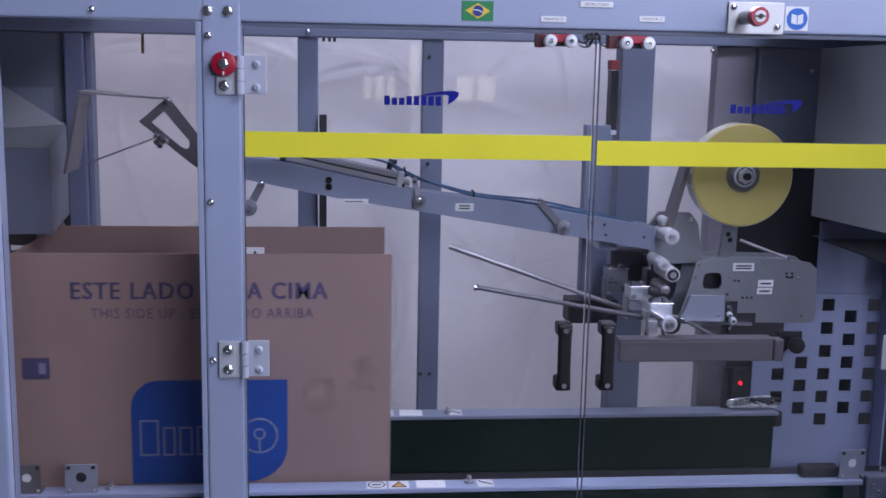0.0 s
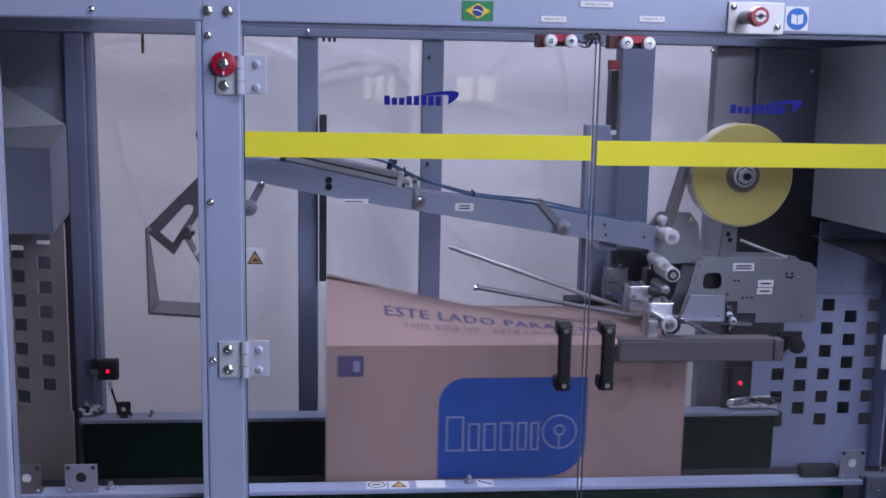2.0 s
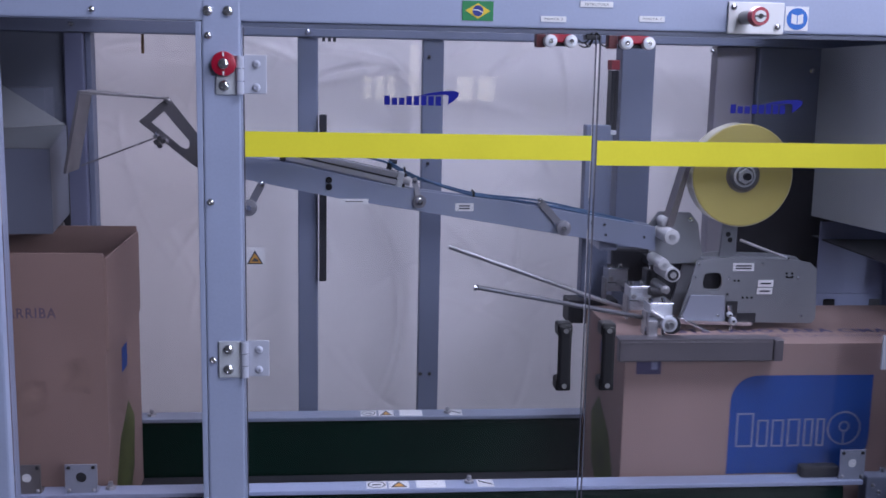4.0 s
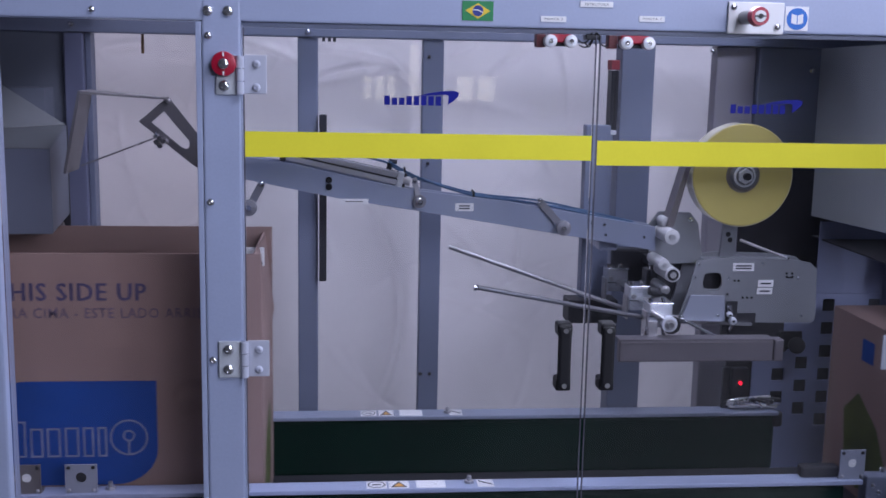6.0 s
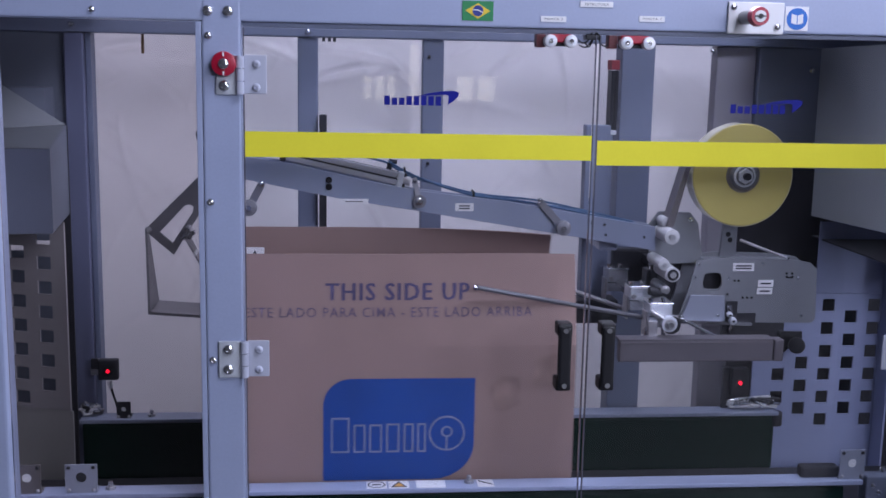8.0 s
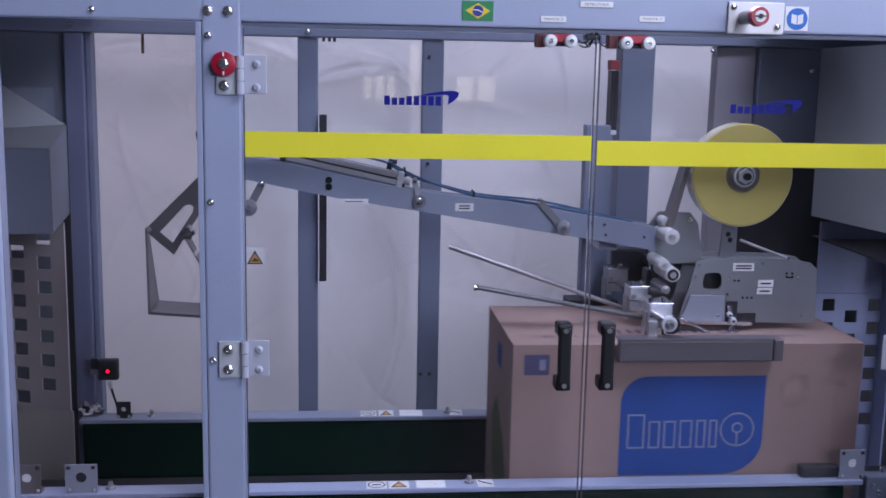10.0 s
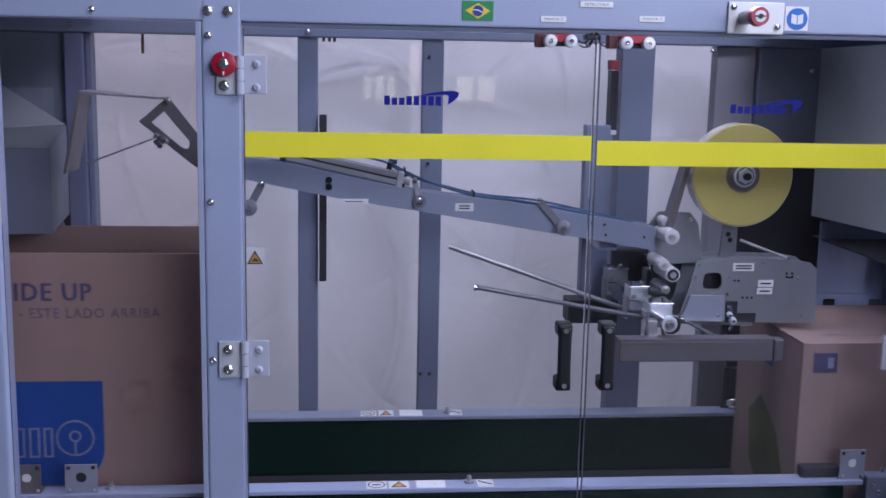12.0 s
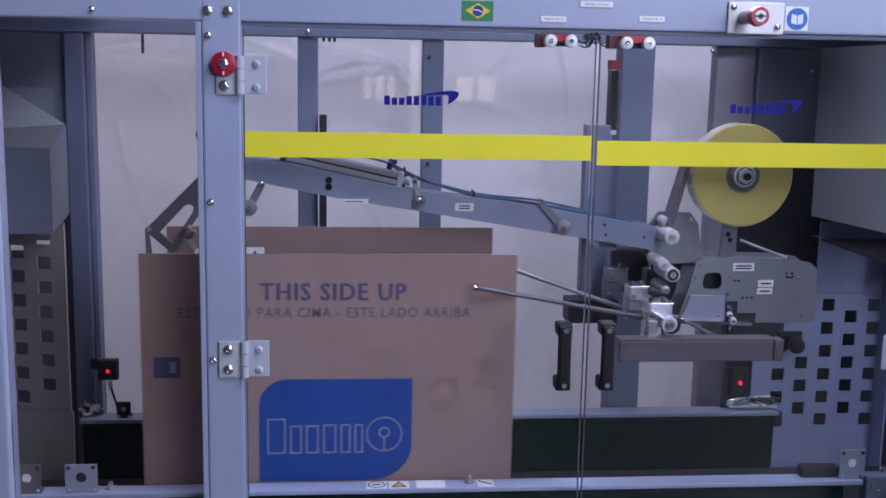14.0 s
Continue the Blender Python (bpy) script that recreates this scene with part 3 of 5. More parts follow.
def cable_knot(x0, x1, z, y, seed):
    """A loose bundle of cable loops and ties."""
    rnd = random.Random(seed)
    ob = thing("cable_bundle", ((x0 + x1) / 2, y, z), "bundle of glinting cables and ties on the far rail", "cables")
    for k in range(9):
        pts = [(x0 + (x1 - x0) * rnd.random(), y + 0.025 * (rnd.random() - 0.5), z + 0.004 + 0.026 * rnd.random()) for _ in range(6)]
        part("cable", tube(smooth_path(pts, 5), 0.0035, 6), (ZINC, DARKMETAL, WHITEPLASTIC)[k % 3], ob)


cable_knot(0.8162, 0.9628, 0.6060, 0.556, 4)
cable_knot(-0.854, -0.7986, 0.6060, 0.565, 9)

# ---- guard doors ----
LEVER = paint("worn_lever_steel", (0.20, 0.20, 0.23), 0.4, metal=0.3, vary=0.15)
HINGE = paint("hinge_paint", (0.46, 0.48, 0.58), 0.35, vary=0.08)
EDGE = paint("pane_edge", (0.10, 0.10, 0.13), 0.15, vary=0.1)


def handle(parent, cx, z0, z1):
    """A black bridge handle with two screwed feet."""
    bm = bmesh.new()
    add_box(bm, cx - 0.0135, cx + 0.0135, -0.046, -0.030, z0 + 0.006, z1 - 0.006, 0.006)
    add_box(bm, cx - 0.0155, cx + 0.0155, -0.040, 0.0, z1 - 0.026, z1, 0.005)
    add_box(bm, cx - 0.0155, cx + 0.0155, -0.040, 0.0, z0, z0 + 0.026, 0.005)
    ob = part("handle", bm, BLACK, parent, "black plastic bridge handle")
    for z in (z1 - 0.013, z0 + 0.013):
        part("screw", rod((cx, -0.0405, z), (cx, -0.0475, z), 0.0055, 14), CHROME, ob)
    return ob


def hinge(parent, c0, c1, k0, k1, p1, z0, z1, bolts):
    """A butt hinge: leaf on the post, knuckles, leaf on the pane."""
    ob = part("hinge", block(c0, c1, -0.006, -0.0015, z0, z1, 0.0015), ALU, parent, "grey metal hinge")
    part("pane_leaf", block(k1, p1, -0.006, -0.0015, z0 + 0.002, z1 + 0.001, 0.0015), HINGE, ob)
    h = (z1 - z0) / 3
    for i in range(3):
        part("knuckle", rod(((k0 + k1) / 2, -0.007, z0 + i * h + 0.001), ((k0 + k1) / 2, -0.007, z0 + (i + 1) * h - 0.001), 0.0080, 16), HINGE, ob, smooth=True)
    for x, z, r, m in bolts:
        bolt(ob, (x, z), r, -0.006, 0.006, material=m)
    return ob


def vinyl_mark(parent, x0, x1, zc, h):
    """A maker's mark in dark blue vinyl: plain bars and a swoosh."""
    w = x1 - x0
    bm = bmesh.new()
    for k in range(8):
        a = x0 + w * (0.0 + 0.098 * k)
        tall = h * (0.58 if k in (0, 3, 4, 5, 6, 7) else 0.46)
        add_box(bm, a, a + w * 0.074, -0.0014, -0.0004, zc - h * 0.45, zc - h * 0.45 + tall)
    part("plain_bars", bm, DOORLOGO, parent, "dark blue vinyl bars")
    up = [(0.42, 0.10), (0.60, 0.33), (0.78, 0.46), (0.92, 0.50), (1.0, 0.40), (0.99, 0.15), (0.93, -0.15), (0.85, -0.40), (0.86, -0.05), (0.86, 0.18), (0.80, 0.24), (0.62, 0.18)]
    part("swoosh", prism([(x0 + w * u, zc + h * v) for u, v in up], -0.0014, -0.0004), DOORLOGO, parent, "dark blue vinyl swoosh")


def guard_door(x0, x1, label, tape, hx):
    ob = thing("guard_door", ((x0 + x1) / 2, 0, 0.48), label, "guard door", "guard doors")
    p = part("pane", block(x0 + 0.0028, x1 - 0.0028, 0.0, 0.006, 0.485, 1.558), GLASS, ob)
    p.visible_shadow = False
    for a in (x0, x1 - 0.0025):
        part("pane_edge", block(a, a + 0.0025, -0.0002, 0.0062, 0.485, 1.558), EDGE, ob)
    part("yellow_tape", block(x0 + 0.003, x1 - 0.003, -0.0014, -0.0003, *tape), YELLOW, ob, "yellow warning tape")
    handle(ob, hx, 0.843, 0.984)
    return ob


door_2 = guard_door(-0.393, 0.2970, "clear polycarbonate guard door with yellow tape, hinged on the post", (1.311, 1.3605), 0.248)
door_1 = guard_door(0.3030, 1.02, "clear polycarbonate guard door in front of the tape roll", (1.3015, 1.3510), 0.3375)
vinyl_mark(door_2, -0.121, 0.0254, 1.4295, 0.031)
vinyl_mark(door_1, 0.576, 0.7257, 1.4235, 0.031)
hinge(door_2, -0.4432, -0.4058, -0.4055, -0.3905, -0.3476, 1.4304, 1.5054,
      [(*(-0.4283, 1.447), 0.011, ZINC), (*(-0.3668, 1.4889), 0.008, HINGE), (*(-0.3672, 1.4448), 0.008, HINGE)])
hinge(door_2, -0.446, -0.4024, -0.4024, -0.3879, -0.3463, 0.8678, 0.9428,
      [(*(-0.4268, 0.9254), 0.011, ZINC), (*(-0.4273, 0.8845), 0.011, ZINC), (*(-0.3664, 0.9251), 0.008, HINGE), (*(-0.3667, 0.884), 0.008, HINGE)])
hinge(door_1, 1.003, 1.014, 0.990, 1.003, 0.9395, 0.8715, 0.9471, [])

knob = thing("safety_knob", (-0.4277, 0, 1.4887), "red round safety knob with a steel centre bolt", "knob")
kx, kz = (-0.4277, 1.4887)
part("red_disc", rod((kx, -0.0065, kz), (kx, -0.020, kz), 0.0235, 36, bevel=0.003), RED, knob, smooth=True)
bolt(knob, (kx, kz), 0.011, -0.020)
for z in (kz - 0.018, kz + 0.018):
    part("notch", block(kx - 0.0015, kx + 0.0015, -0.0212, -0.0198, z - 0.004, z + 0.004), WHITE, knob)


KNOB = paint("turned_knob", (0.66, 0.66, 0.70), 0.45, metal=0.3, vary=0.1)


def interlock(x0, x1, k0, k1, z_top, kz):
    """A red door switch under the beam with two steel knobs."""
    ob = thing("door_interlock", ((x0 + x1) / 2, 0.02, z_top), "red door interlock switch with two steel knobs", "door switch", "door interlocks")
    part("body", block(x0 + 0.010, x1 - 0.004, -0.004, 0.03, z_top - 0.016, z_top, 0.002), RED, ob)
    part("bracket", block(x0 - 0.012, x0 + 0.006, 0.008, 0.035, z_top - 0.026, z_top, 0.002), paint("dark_red", (0.12, 0.02, 0.02), 0.5), ob)
    for kx in (k0, k1):
        kn = part("knob", rod((kx, 0.006, kz), (kx, -0.014, kz), 0.0125, 24, bevel=0.002), KNOB, ob, smooth=True)
        part("knob_recess", rod((kx, -0.0138, kz), (kx, -0.0148, kz), 0.0085, 20), ALU, kn)
        part("knob_bolt", rod((kx, -0.0148, kz), (kx, -0.018, kz), 0.0048, 6), CHROME, kn)
    part("back_bar", block(k0 - 0.012, k1 + 0.012, 0.004, 0.01, kz - 0.010, z_top - 0.008), DARKMETAL, ob)
    return ob


interlock(0.1896, 0.2492, 0.2024, 0.2429, 1.5585, 1.545)
interlock(0.3341, 0.4048, 0.3542, 0.3987, 1.5585, 1.5439)
wires = thing("switch_wires", (0.2796, 0.01, 1.5607), "tangle of thin black wires under the beam", "wires")
part("gland", block(0.276, 0.3044, 0.004, 0.034, 1.549, 1.559, 0.002), BLACK, wires)
for a in ([(0.2549, 0.01, 1.5536), (0.269, 0.01, 1.5429), (0.2802, 0.01, 1.5475), (0.2886, 0.01, 1.5631)], [(0.2624, 0.01, 1.5384), (0.2762, 0.01, 1.5343), (0.2871, 0.01, 1.5455), (0.2977, 0.01, 1.5633)], [(0.2757, 0.02, 1.5454), (0.2853, 0.02, 1.5346), (0.2938, 0.02, 1.5502), (0.3048, 0.02, 1.5593)], [(0.2993, 0.012, 1.5634), (0.3059, 0.012, 1.5437), (0.3176, 0.012, 1.5374), (0.3307, 0.012, 1.5508)]):
    part("wire", tube(smooth_path(a), 0.0016, 6), BLACK, wires)

# ---- folding arm (kicker) ----
PIV = Vector((-0.4816, 0.325, 1.2395))
kicker = thing("flap_kicker_arm", PIV, "swinging steel arm that folds the rear carton flap", "machine arm")
KSTEEL = paint("bare_steel_plate", (0.20, 0.195, 0.21), 0.42, metal=0.3, vary=0.15)
outer = [(-0.6412, 1.1165), (-0.5194, 1.2384), (-0.4844, 1.2539), (-0.4799, 1.2223), (-0.503, 1.18), (-0.5778, 1.0601)]
inner = [(-0.6078, 1.1115), (-0.5505, 1.1733), (-0.5393, 1.1747), (-0.5319, 1.1696), (-0.5346, 1.1568), (-0.5797, 1.0872)]
part("arm_plate", frame_plate(outer, inner, 0.315, 0.323), KSTEEL, kicker)
bm = prism([(-0.6386, 1.1215), (-0.6346, 1.1215), (-0.6222, 0.937), (-0.6283, 0.9358)], 0.26, 0.38)
for v in bm.verts:
    if v.co.z > 1.0:
        v.co.y = 0.32 + (v.co.y - 0.32) * 0.2
part("pusher_upright", bm, KSTEEL, kicker)
part("pusher_foot", prism([(-0.6282, 0.9422), (-0.4480, 0.9295), (-0.4480, 0.9230), (-0.6283, 0.9358)], 0.26, 0.38), KSTEEL, kicker)
S0, S1 = Vector((-0.5470, 0, 1.0990)), Vector((-0.4660, 0, 0.9520))
sn = Vector((S1.z - S0.z, 0, S0.x - S1.x)).normalized() * 0.0016
part("strut", prism([((p + k * sn).x, (p + k * sn).z) for p, k in ((S0, 1), (S1, 1), (S1, -1), (S0, -1))], 0.290, 0.345), KSTEEL, kicker)
part("strut_clip", prism([((p + k * sn * 1.8).x, (p + k * sn * 1.8).z) for p, k in ((S0.lerp(S1, 0.20), 1), (S0.lerp(S1, 0.25), 1), (S0.lerp(S1, 0.25), -1), (S0.lerp(S1, 0.20), -1))], 0.289, 0.346), WHITEPLASTIC, kicker)
part("pivot_shaft", rod(PIV + Vector((0, -0.03, 0)), PIV + Vector((0, 0.035, 0)), 0.012, 20), STEEL, kicker, smooth=True)
for c in ((-0.632, 1.1181), (-0.5427, 1.1224), (-0.538, 1.1083), (-0.5506, 1.1018)):
    bolt(kicker, c, 0.007, 0.315, 0.010, material=STEEL)
part("tail_lever", prism([(-0.5264, 1.3307), (-0.5212, 1.3458), (-0.5113, 1.346), (-0.5022, 1.3008), (-0.4805, 1.253), (-0.5032, 1.2375), (-0.5129, 1.2527), (-0.5172, 1.2931)], 0.326, 0.334), DARKMETAL, kicker)
for c in ((-0.5485, 1.1115), (-0.5440, 1.1195), (-0.5395, 1.1050), (-0.5330, 1.1130)):
    part("adjusting_nut", rod((c[0], 0.314, c[1]), (c[0], 0.296, c[1]), 0.0062, 6), ZINC, kicker)
part("adjusting_screw", rod((-0.5600, 0.303, 1.1000), (-0.5280, 0.303, 1.1170), 0.0035, 10), ZINC, kicker, smooth=True)

# ---- head beam ----
arm = thing("head_beam", (0.0508, 0.32, 1.1554), "long inclined blue-grey steel beam above the cartons", "machine beam")
beam_pts = [(-0.506, 1.3007), (-0.4151, 1.2855), (-0.3083, 1.2703), (-0.1573, 1.2363), (-0.0296, 1.2119), (0.1778, 1.1889), (0.3697, 1.1575), (0.5245, 1.132), (0.5275, 1.076), (0.3386, 1.1072), (-0.0289, 1.1654), (-0.2078, 1.1925), (-0.4157, 1.2339), (-0.5068, 1.2557)]
part("side_plate", prism(beam_pts, 0.30, 0.307, 0.001), ARM, arm)
part("side_plate", prism(beam_pts, 0.344, 0.351, 0.001), ARM, arm)
part("web", prism([(x, z - 0.004) for x, z in beam_pts[1:7]] + [(x, z - 0.010) for x, z in beam_pts[6:0:-1]], 0.3072, 0.3438), ARM, arm)
part("pivot_pin", rod((PIV.x, 0.29, PIV.z), (PIV.x, 0.36, PIV.z), 0.009, 16), STEEL, arm, smooth=True)
for c in ((-0.2306, 1.2344), (-0.2306, 1.2191)):
    part("grommet", rod((c[0], 0.3005, c[1]), (c[0], 0.297, c[1]), 0.0075, 18), BLACK, arm)
bolt(arm, (-0.0267, 1.1887), 0.009, 0.291, 0.006)
part("washer", rod((-0.0267, 0.30, 1.1887), (-0.0267, 0.2912, 1.1887), 0.0150, 28), LEVER, arm, smooth=True)
for c in ((0.4039, 1.1366), (0.4076, 1.1128), (0.3744, 1.1404), (0.4989, 1.1079)):
    bolt(arm, c, 0.0035, 0.30, 0.002, material=DARKMETAL)


def beam_plate_label(c0, c1, n, label):
    st = part("label", block(c0[0], c1[0], 0.2978, 0.2996, c1[1], c0[1]), WHITE, arm, label)
    w, h = c1[0] - c0[0], c0[1] - c1[1]
    bm = bmesh.new()
    for k in range(n):
        zc = c0[1] - h * (k + 1) / (n + 1)
        add_box(bm, c0[0] + w * 0.2, c1[0] - w * 0.2, 0.2972, 0.2978, zc - h * 0.09, zc + h * 0.09)
    part("print_bar", bm, INK, st)


beam_plate_label((-0.2065, 1.1927), (-0.1417, 1.1804), 1, "white label with a dark bar")
beam_plate_label((0.0556, 1.1844), (0.0975, 1.1665), 2, "white label with dark bars")

# cylinder on top of the beam
ANODISED = paint("anodised_tube", (0.36, 0.36, 0.40), 0.5, metal=0.25, vary=0.12)
cyl = thing("pneumatic_cylinder", (-0.1825, 0.32, 1.257), "silver pneumatic cylinder lying along the beam", "pneumatic cylinder")
d0, d1 = Vector((-0.3235, 0.322, 1.2912)), Vector((-0.077, 0.322, 1.2379))
ax = (d1 - d0).normalized()
up = Vector((-ax.z, 0, ax.x))


def along(p, l, w, y0, y1, bevel=0.0012):
    """A block set along the cylinder's axis."""
    bm = block(-l / 2, l / 2, y0, y1, -w / 2, w / 2, bevel)
    bm.transform(Matrix.Translation((p.x, 0, p.z)) @ Matrix(((ax.x, 0, up.x, 0), (0, 1, 0, 0), (ax.z, 0, up.z, 0), (0, 0, 0, 1))))
    return bm


cm, cl = (d0 + d1) / 2, (d1 - d0).length
part("barrel", along(cm, cl, 0.030, 0.306, 0.338, 0.002), ANODISED, cyl)
for w in (-0.0085, 0.0085):
    part("profile_rib", along(cm + up * w, cl, 0.009, 0.3035, 0.3058, 0.0006), ANODISED, cyl)
part("sensor_slot", along(cm, cl, 0.0035, 0.3052, 0.3058, 0.0), DARKMETAL, cyl)
part("top_slot", along(cm + up * 0.0152, cl, 0.0008, 0.318, 0.324, 0.0), DARKMETAL, cyl)
part("end_cap", along(d1 + ax * 0.007, 0.013, 0.036, 0.302, 0.342), ALU, cyl)
part("end_cap", along(d0 - ax * 0.007, 0.013, 0.036, 0.302, 0.342), DARKMETAL, cyl)
for w in (-0.012, 0.012):
    part("tie_bolt", rod(d1 + ax * 0.0135 + up * w + Vector((0, -0.012, 0)), d1 + ax * 0.020 + up * w + Vector((0, -0.012, 0)), 0.0045, 6), DARKMETAL, cyl)
part("piston_nose", rod(d1 + ax * 0.0135, d1 + ax * 0.030, 0.011, 20), WHITEPLASTIC, cyl, smooth=True)
FK = Vector((-0.0267, 0.32, 1.1887))
ft = d1 + ax * 0.036 + up * 0.012
fn = Vector((ft.z - FK.z, 0, FK.x - ft.x)).normalized() * 0.0055
for y in (0.2915, 0.352):
    part("fork_lever", prism([((p + k * fn).x, (p + k * fn).z) for p, k in ((ft, 1), (FK, 1), (FK, -1), (ft, -1))], y, y + 0.004), ANODISED, cyl, "pale steel fork lever")
part("fork_pin", rod((ft.x, 0.29, ft.z - 0.008), (ft.x, 0.357, ft.z - 0.008), 0.005, 14), ZINC, cyl, smooth=True)
fb = d1 - ax * 0.022 + up * 0.016
part("elbow_fitting", rod(fb, fb + up * 0.020, 0.0065, 12), DARKMETAL, cyl, smooth=True)
part("elbow_tip", rod(fb + up * 0.018 - ax * 0.004, fb + up * 0.020 + ax * 0.014, 0.005, 12), DARKMETAL, cyl, smooth=True)
hose_1 = [(-0.0964, 0.31, 1.2768), (-0.0616, 0.31, 1.2567), (-0.0035, 0.31, 1.2315), (0.0981, 0.31, 1.2014), (0.2187, 0.31, 1.188), (0.3653, 0.31, 1.1601), (0.4733, 0.31, 1.1382)]
hose_2 = [(-0.157, 0.33, 1.2871), (-0.0928, 0.33, 1.2698), (-0.0279, 0.33, 1.2395), (0.1005, 0.33, 1.2042), (0.242, 0.33, 1.1895), (0.3697, 0.33, 1.1639), (0.4786, 0.33, 1.1393)]
hose_3 = [(-0.0933, 0.32, 1.2682), (-0.0415, 0.32, 1.2404), (0.0364, 0.32, 1.2204), (0.1413, 0.32, 1.1953), (0.2603, 0.32, 1.1804), (0.3674, 0.32, 1.1626)]
hoses = thing("air_hoses", hose_1[3], "thin blue air hoses running along the beam", "hoses")
for h in (hose_1, hose_2, hose_3):
    part("hose", tube(smooth_path(h), 0.0026, 8), HOSE, hoses, smooth=True)
for h in ((-0.0603, 0.31, 1.2554), (0.098, 0.31, 1.204)):
    part("cable_tie", block(h[0] - 0.002, h[0] + 0.002, 0.303, 0.34, h[2] - 0.007, h[2] + 0.008), BLACK, hoses)


def roller_lever(a, b, r, label):
    """A lever with a pressure roller, hung on the beam."""
    ob = thing("roller_lever", a, label, "roller lever", "roller levers")
    a, b = Vector(a), Vector(b)
    d = (b - a).normalized()
    n = Vector((-d.z, 0, d.x)) * 0.0085
    bm = prism([((a + n).x, (a + n).z), ((b + n).x, (b + n).z), ((b - n).x, (b - n).z), ((a - n).x, (a - n).z)], a.y, a.y + 0.006, 0.001)
    part("lever", bm, LEVER, ob)
    part("roller", rod((b.x, a.y - 0.014, b.z), (b.x, a.y - 0.001, b.z), r, 28, bevel=0.002), LEVER, ob, smooth=True)
    part("roller_bolt", rod((b.x, a.y - 0.018, b.z), (b.x, a.y - 0.014, b.z), r * 0.35, 6), CHROME, ob)
    bolt(ob, (a.x, a.z), 0.007, a.y, 0.006)


roller_lever((-0.3792, 0.292, 1.225), (-0.407, 0.292, 1.1729), 0.0185, "short lever with a round roller hanging from the beam")
roller_lever((0.2482, 0.292, 1.1918), (0.3042, 0.292, 1.1307), 0.0175, "lever with a round roller on the beam side")

# warning sign at mid depth, held from behind the door post
sign = thing("warning_sign", (-0.3985, 0.33, 1.0509), "small white warning sign with orange triangle on a steel arm", "sign")
part("plate", block(-0.4227, -0.3768, 0.330, 0.332, 1.0326, 1.0758), WHITE, sign)
part("border", prism([(-0.4164, 1.0367), (-0.3794, 1.0367), (-0.3983, 1.0694)], 0.3285, 0.3298), INK, sign)
part("triangle", prism([(-0.4113, 1.04), (-0.3845, 1.04), (-0.3983, 1.0629)], 0.3275, 0.3285), ORANGE, sign)
part("symbol", prism([(-0.4061, 1.0432), (-0.3896, 1.0433), (-0.3921, 1.0485), (-0.3997, 1.0524)], 0.3268, 0.3275), INK, sign)
part("sign_arm", block(-0.4403, -0.4212, 0.333, 0.337, 1.0318, 1.2531), STEEL, sign)

# ---- tape roll ----
HUB = paint("hub_metal", (0.20, 0.20, 0.22), 0.35, metal=0.6, vary=0.2)
roll = thing("tape_roll", (0.7224, 0.3, 1.2525), "large roll of clear yellowish packing tape on a spindle", "tape roll")
C = Vector((0.7206, 0.285, 1.2553))
bm = bmesh.new()
prof = [(0.040, 0.0), (0.1165, 0.0), (0.1185, 0.003), (0.1185, 0.047), (0.1165, 0.050), (0.040, 0.050)]
seg = 72
rings = [[bm.verts.new((C.x + r * math.cos(2 * math.pi * k / seg), C.y + y, C.z + r * math.sin(2 * math.pi * k / seg))) for k in range(seg)] for r, y in prof]
for i in range(len(rings)):
    a, b = rings[i], rings[(i + 1) % len(rings)]
    for k in range(seg):
        bm.faces.new((a[k], a[(k + 1) % seg], b[(k + 1) % seg], b[k]))
bmesh.ops.recalc_face_normals(bm, faces=bm.faces[:])
part("tape_body", bm, TAPEROLL, roll)
part("tape_rim", frame_plate(disc((C.x, C.z), 0.1195, 72), disc((C.x, C.z), 0.1187, 72), C.y + 0.002, C.y + 0.048), TAPERIM, roll, "pale glossy outer turns of tape")
part("core", rod(C - Vector((0, 0.002, 0)), C + Vector((0, 0.052, 0)), 0.0395, 40), paint("core_card", (0.20, 0.18, 0.16), 0.8), roll, smooth=True)
part("hub_flange", rod(C - Vector((0, 0.010, 0)), C - Vector((0, 0.002, 0)), 0.033, 36, bevel=0.002), HUB, roll, smooth=True)
part("hub_ring", rod(C - Vector((0, 0.013, 0)), C - Vector((0, 0.010, 0)), 0.026, 32, bevel=0.001), ALU, roll, smooth=True)
part("hub_recess", rod(C - Vector((0, 0.0138, 0)), C - Vector((0, 0.0128, 0)), 0.021, 32), HUB, roll)
part("hub_nut", rod(C - Vector((0, 0.022, 0)), C - Vector((0, 0.010, 0)), 0.018, 6, bevel=0.001), ALU, roll)
part("hub_shaft", rod(C - Vector((0, 0.032, 0)), C + Vector((0, 0.075, 0)), 0.0085, 18), DARKMETAL, roll, smooth=True)

# ---- taping head ----
head = thing("taping_head", (0.7519, 0.3, 0.9803), "grey steel taping head with white rollers and side plates", "taping head")
HEADP = paint("head_plate", (0.25, 0.26, 0.285), 0.35, metal=0.25, vary=0.12, scale=5)
o = [(0.579, 0.9099), (0.5993, 0.98), (0.619, 1.0576), (0.694, 1.0657), (0.844, 1.0607), (0.8930, 1.0530), (0.9090, 1.0380), (0.9140, 0.9200), (0.9050, 0.9088), (0.7727, 0.9106)]
i = [(0.6392, 0.9921), (0.6344, 1.0041), (0.6385, 1.0256), (0.6504, 1.0296), (0.6666, 1.0296), (0.6762, 1.027), (0.681, 1.0162), (0.6807, 1.0001), (0.6745, 0.9907), (0.6529, 0.9894)]
part("side_plate", frame_plate(o, i, 0.27, 0.276), HEADP, head)
part("side_plate", prism(o, 0.352, 0.358), HEADP, head)
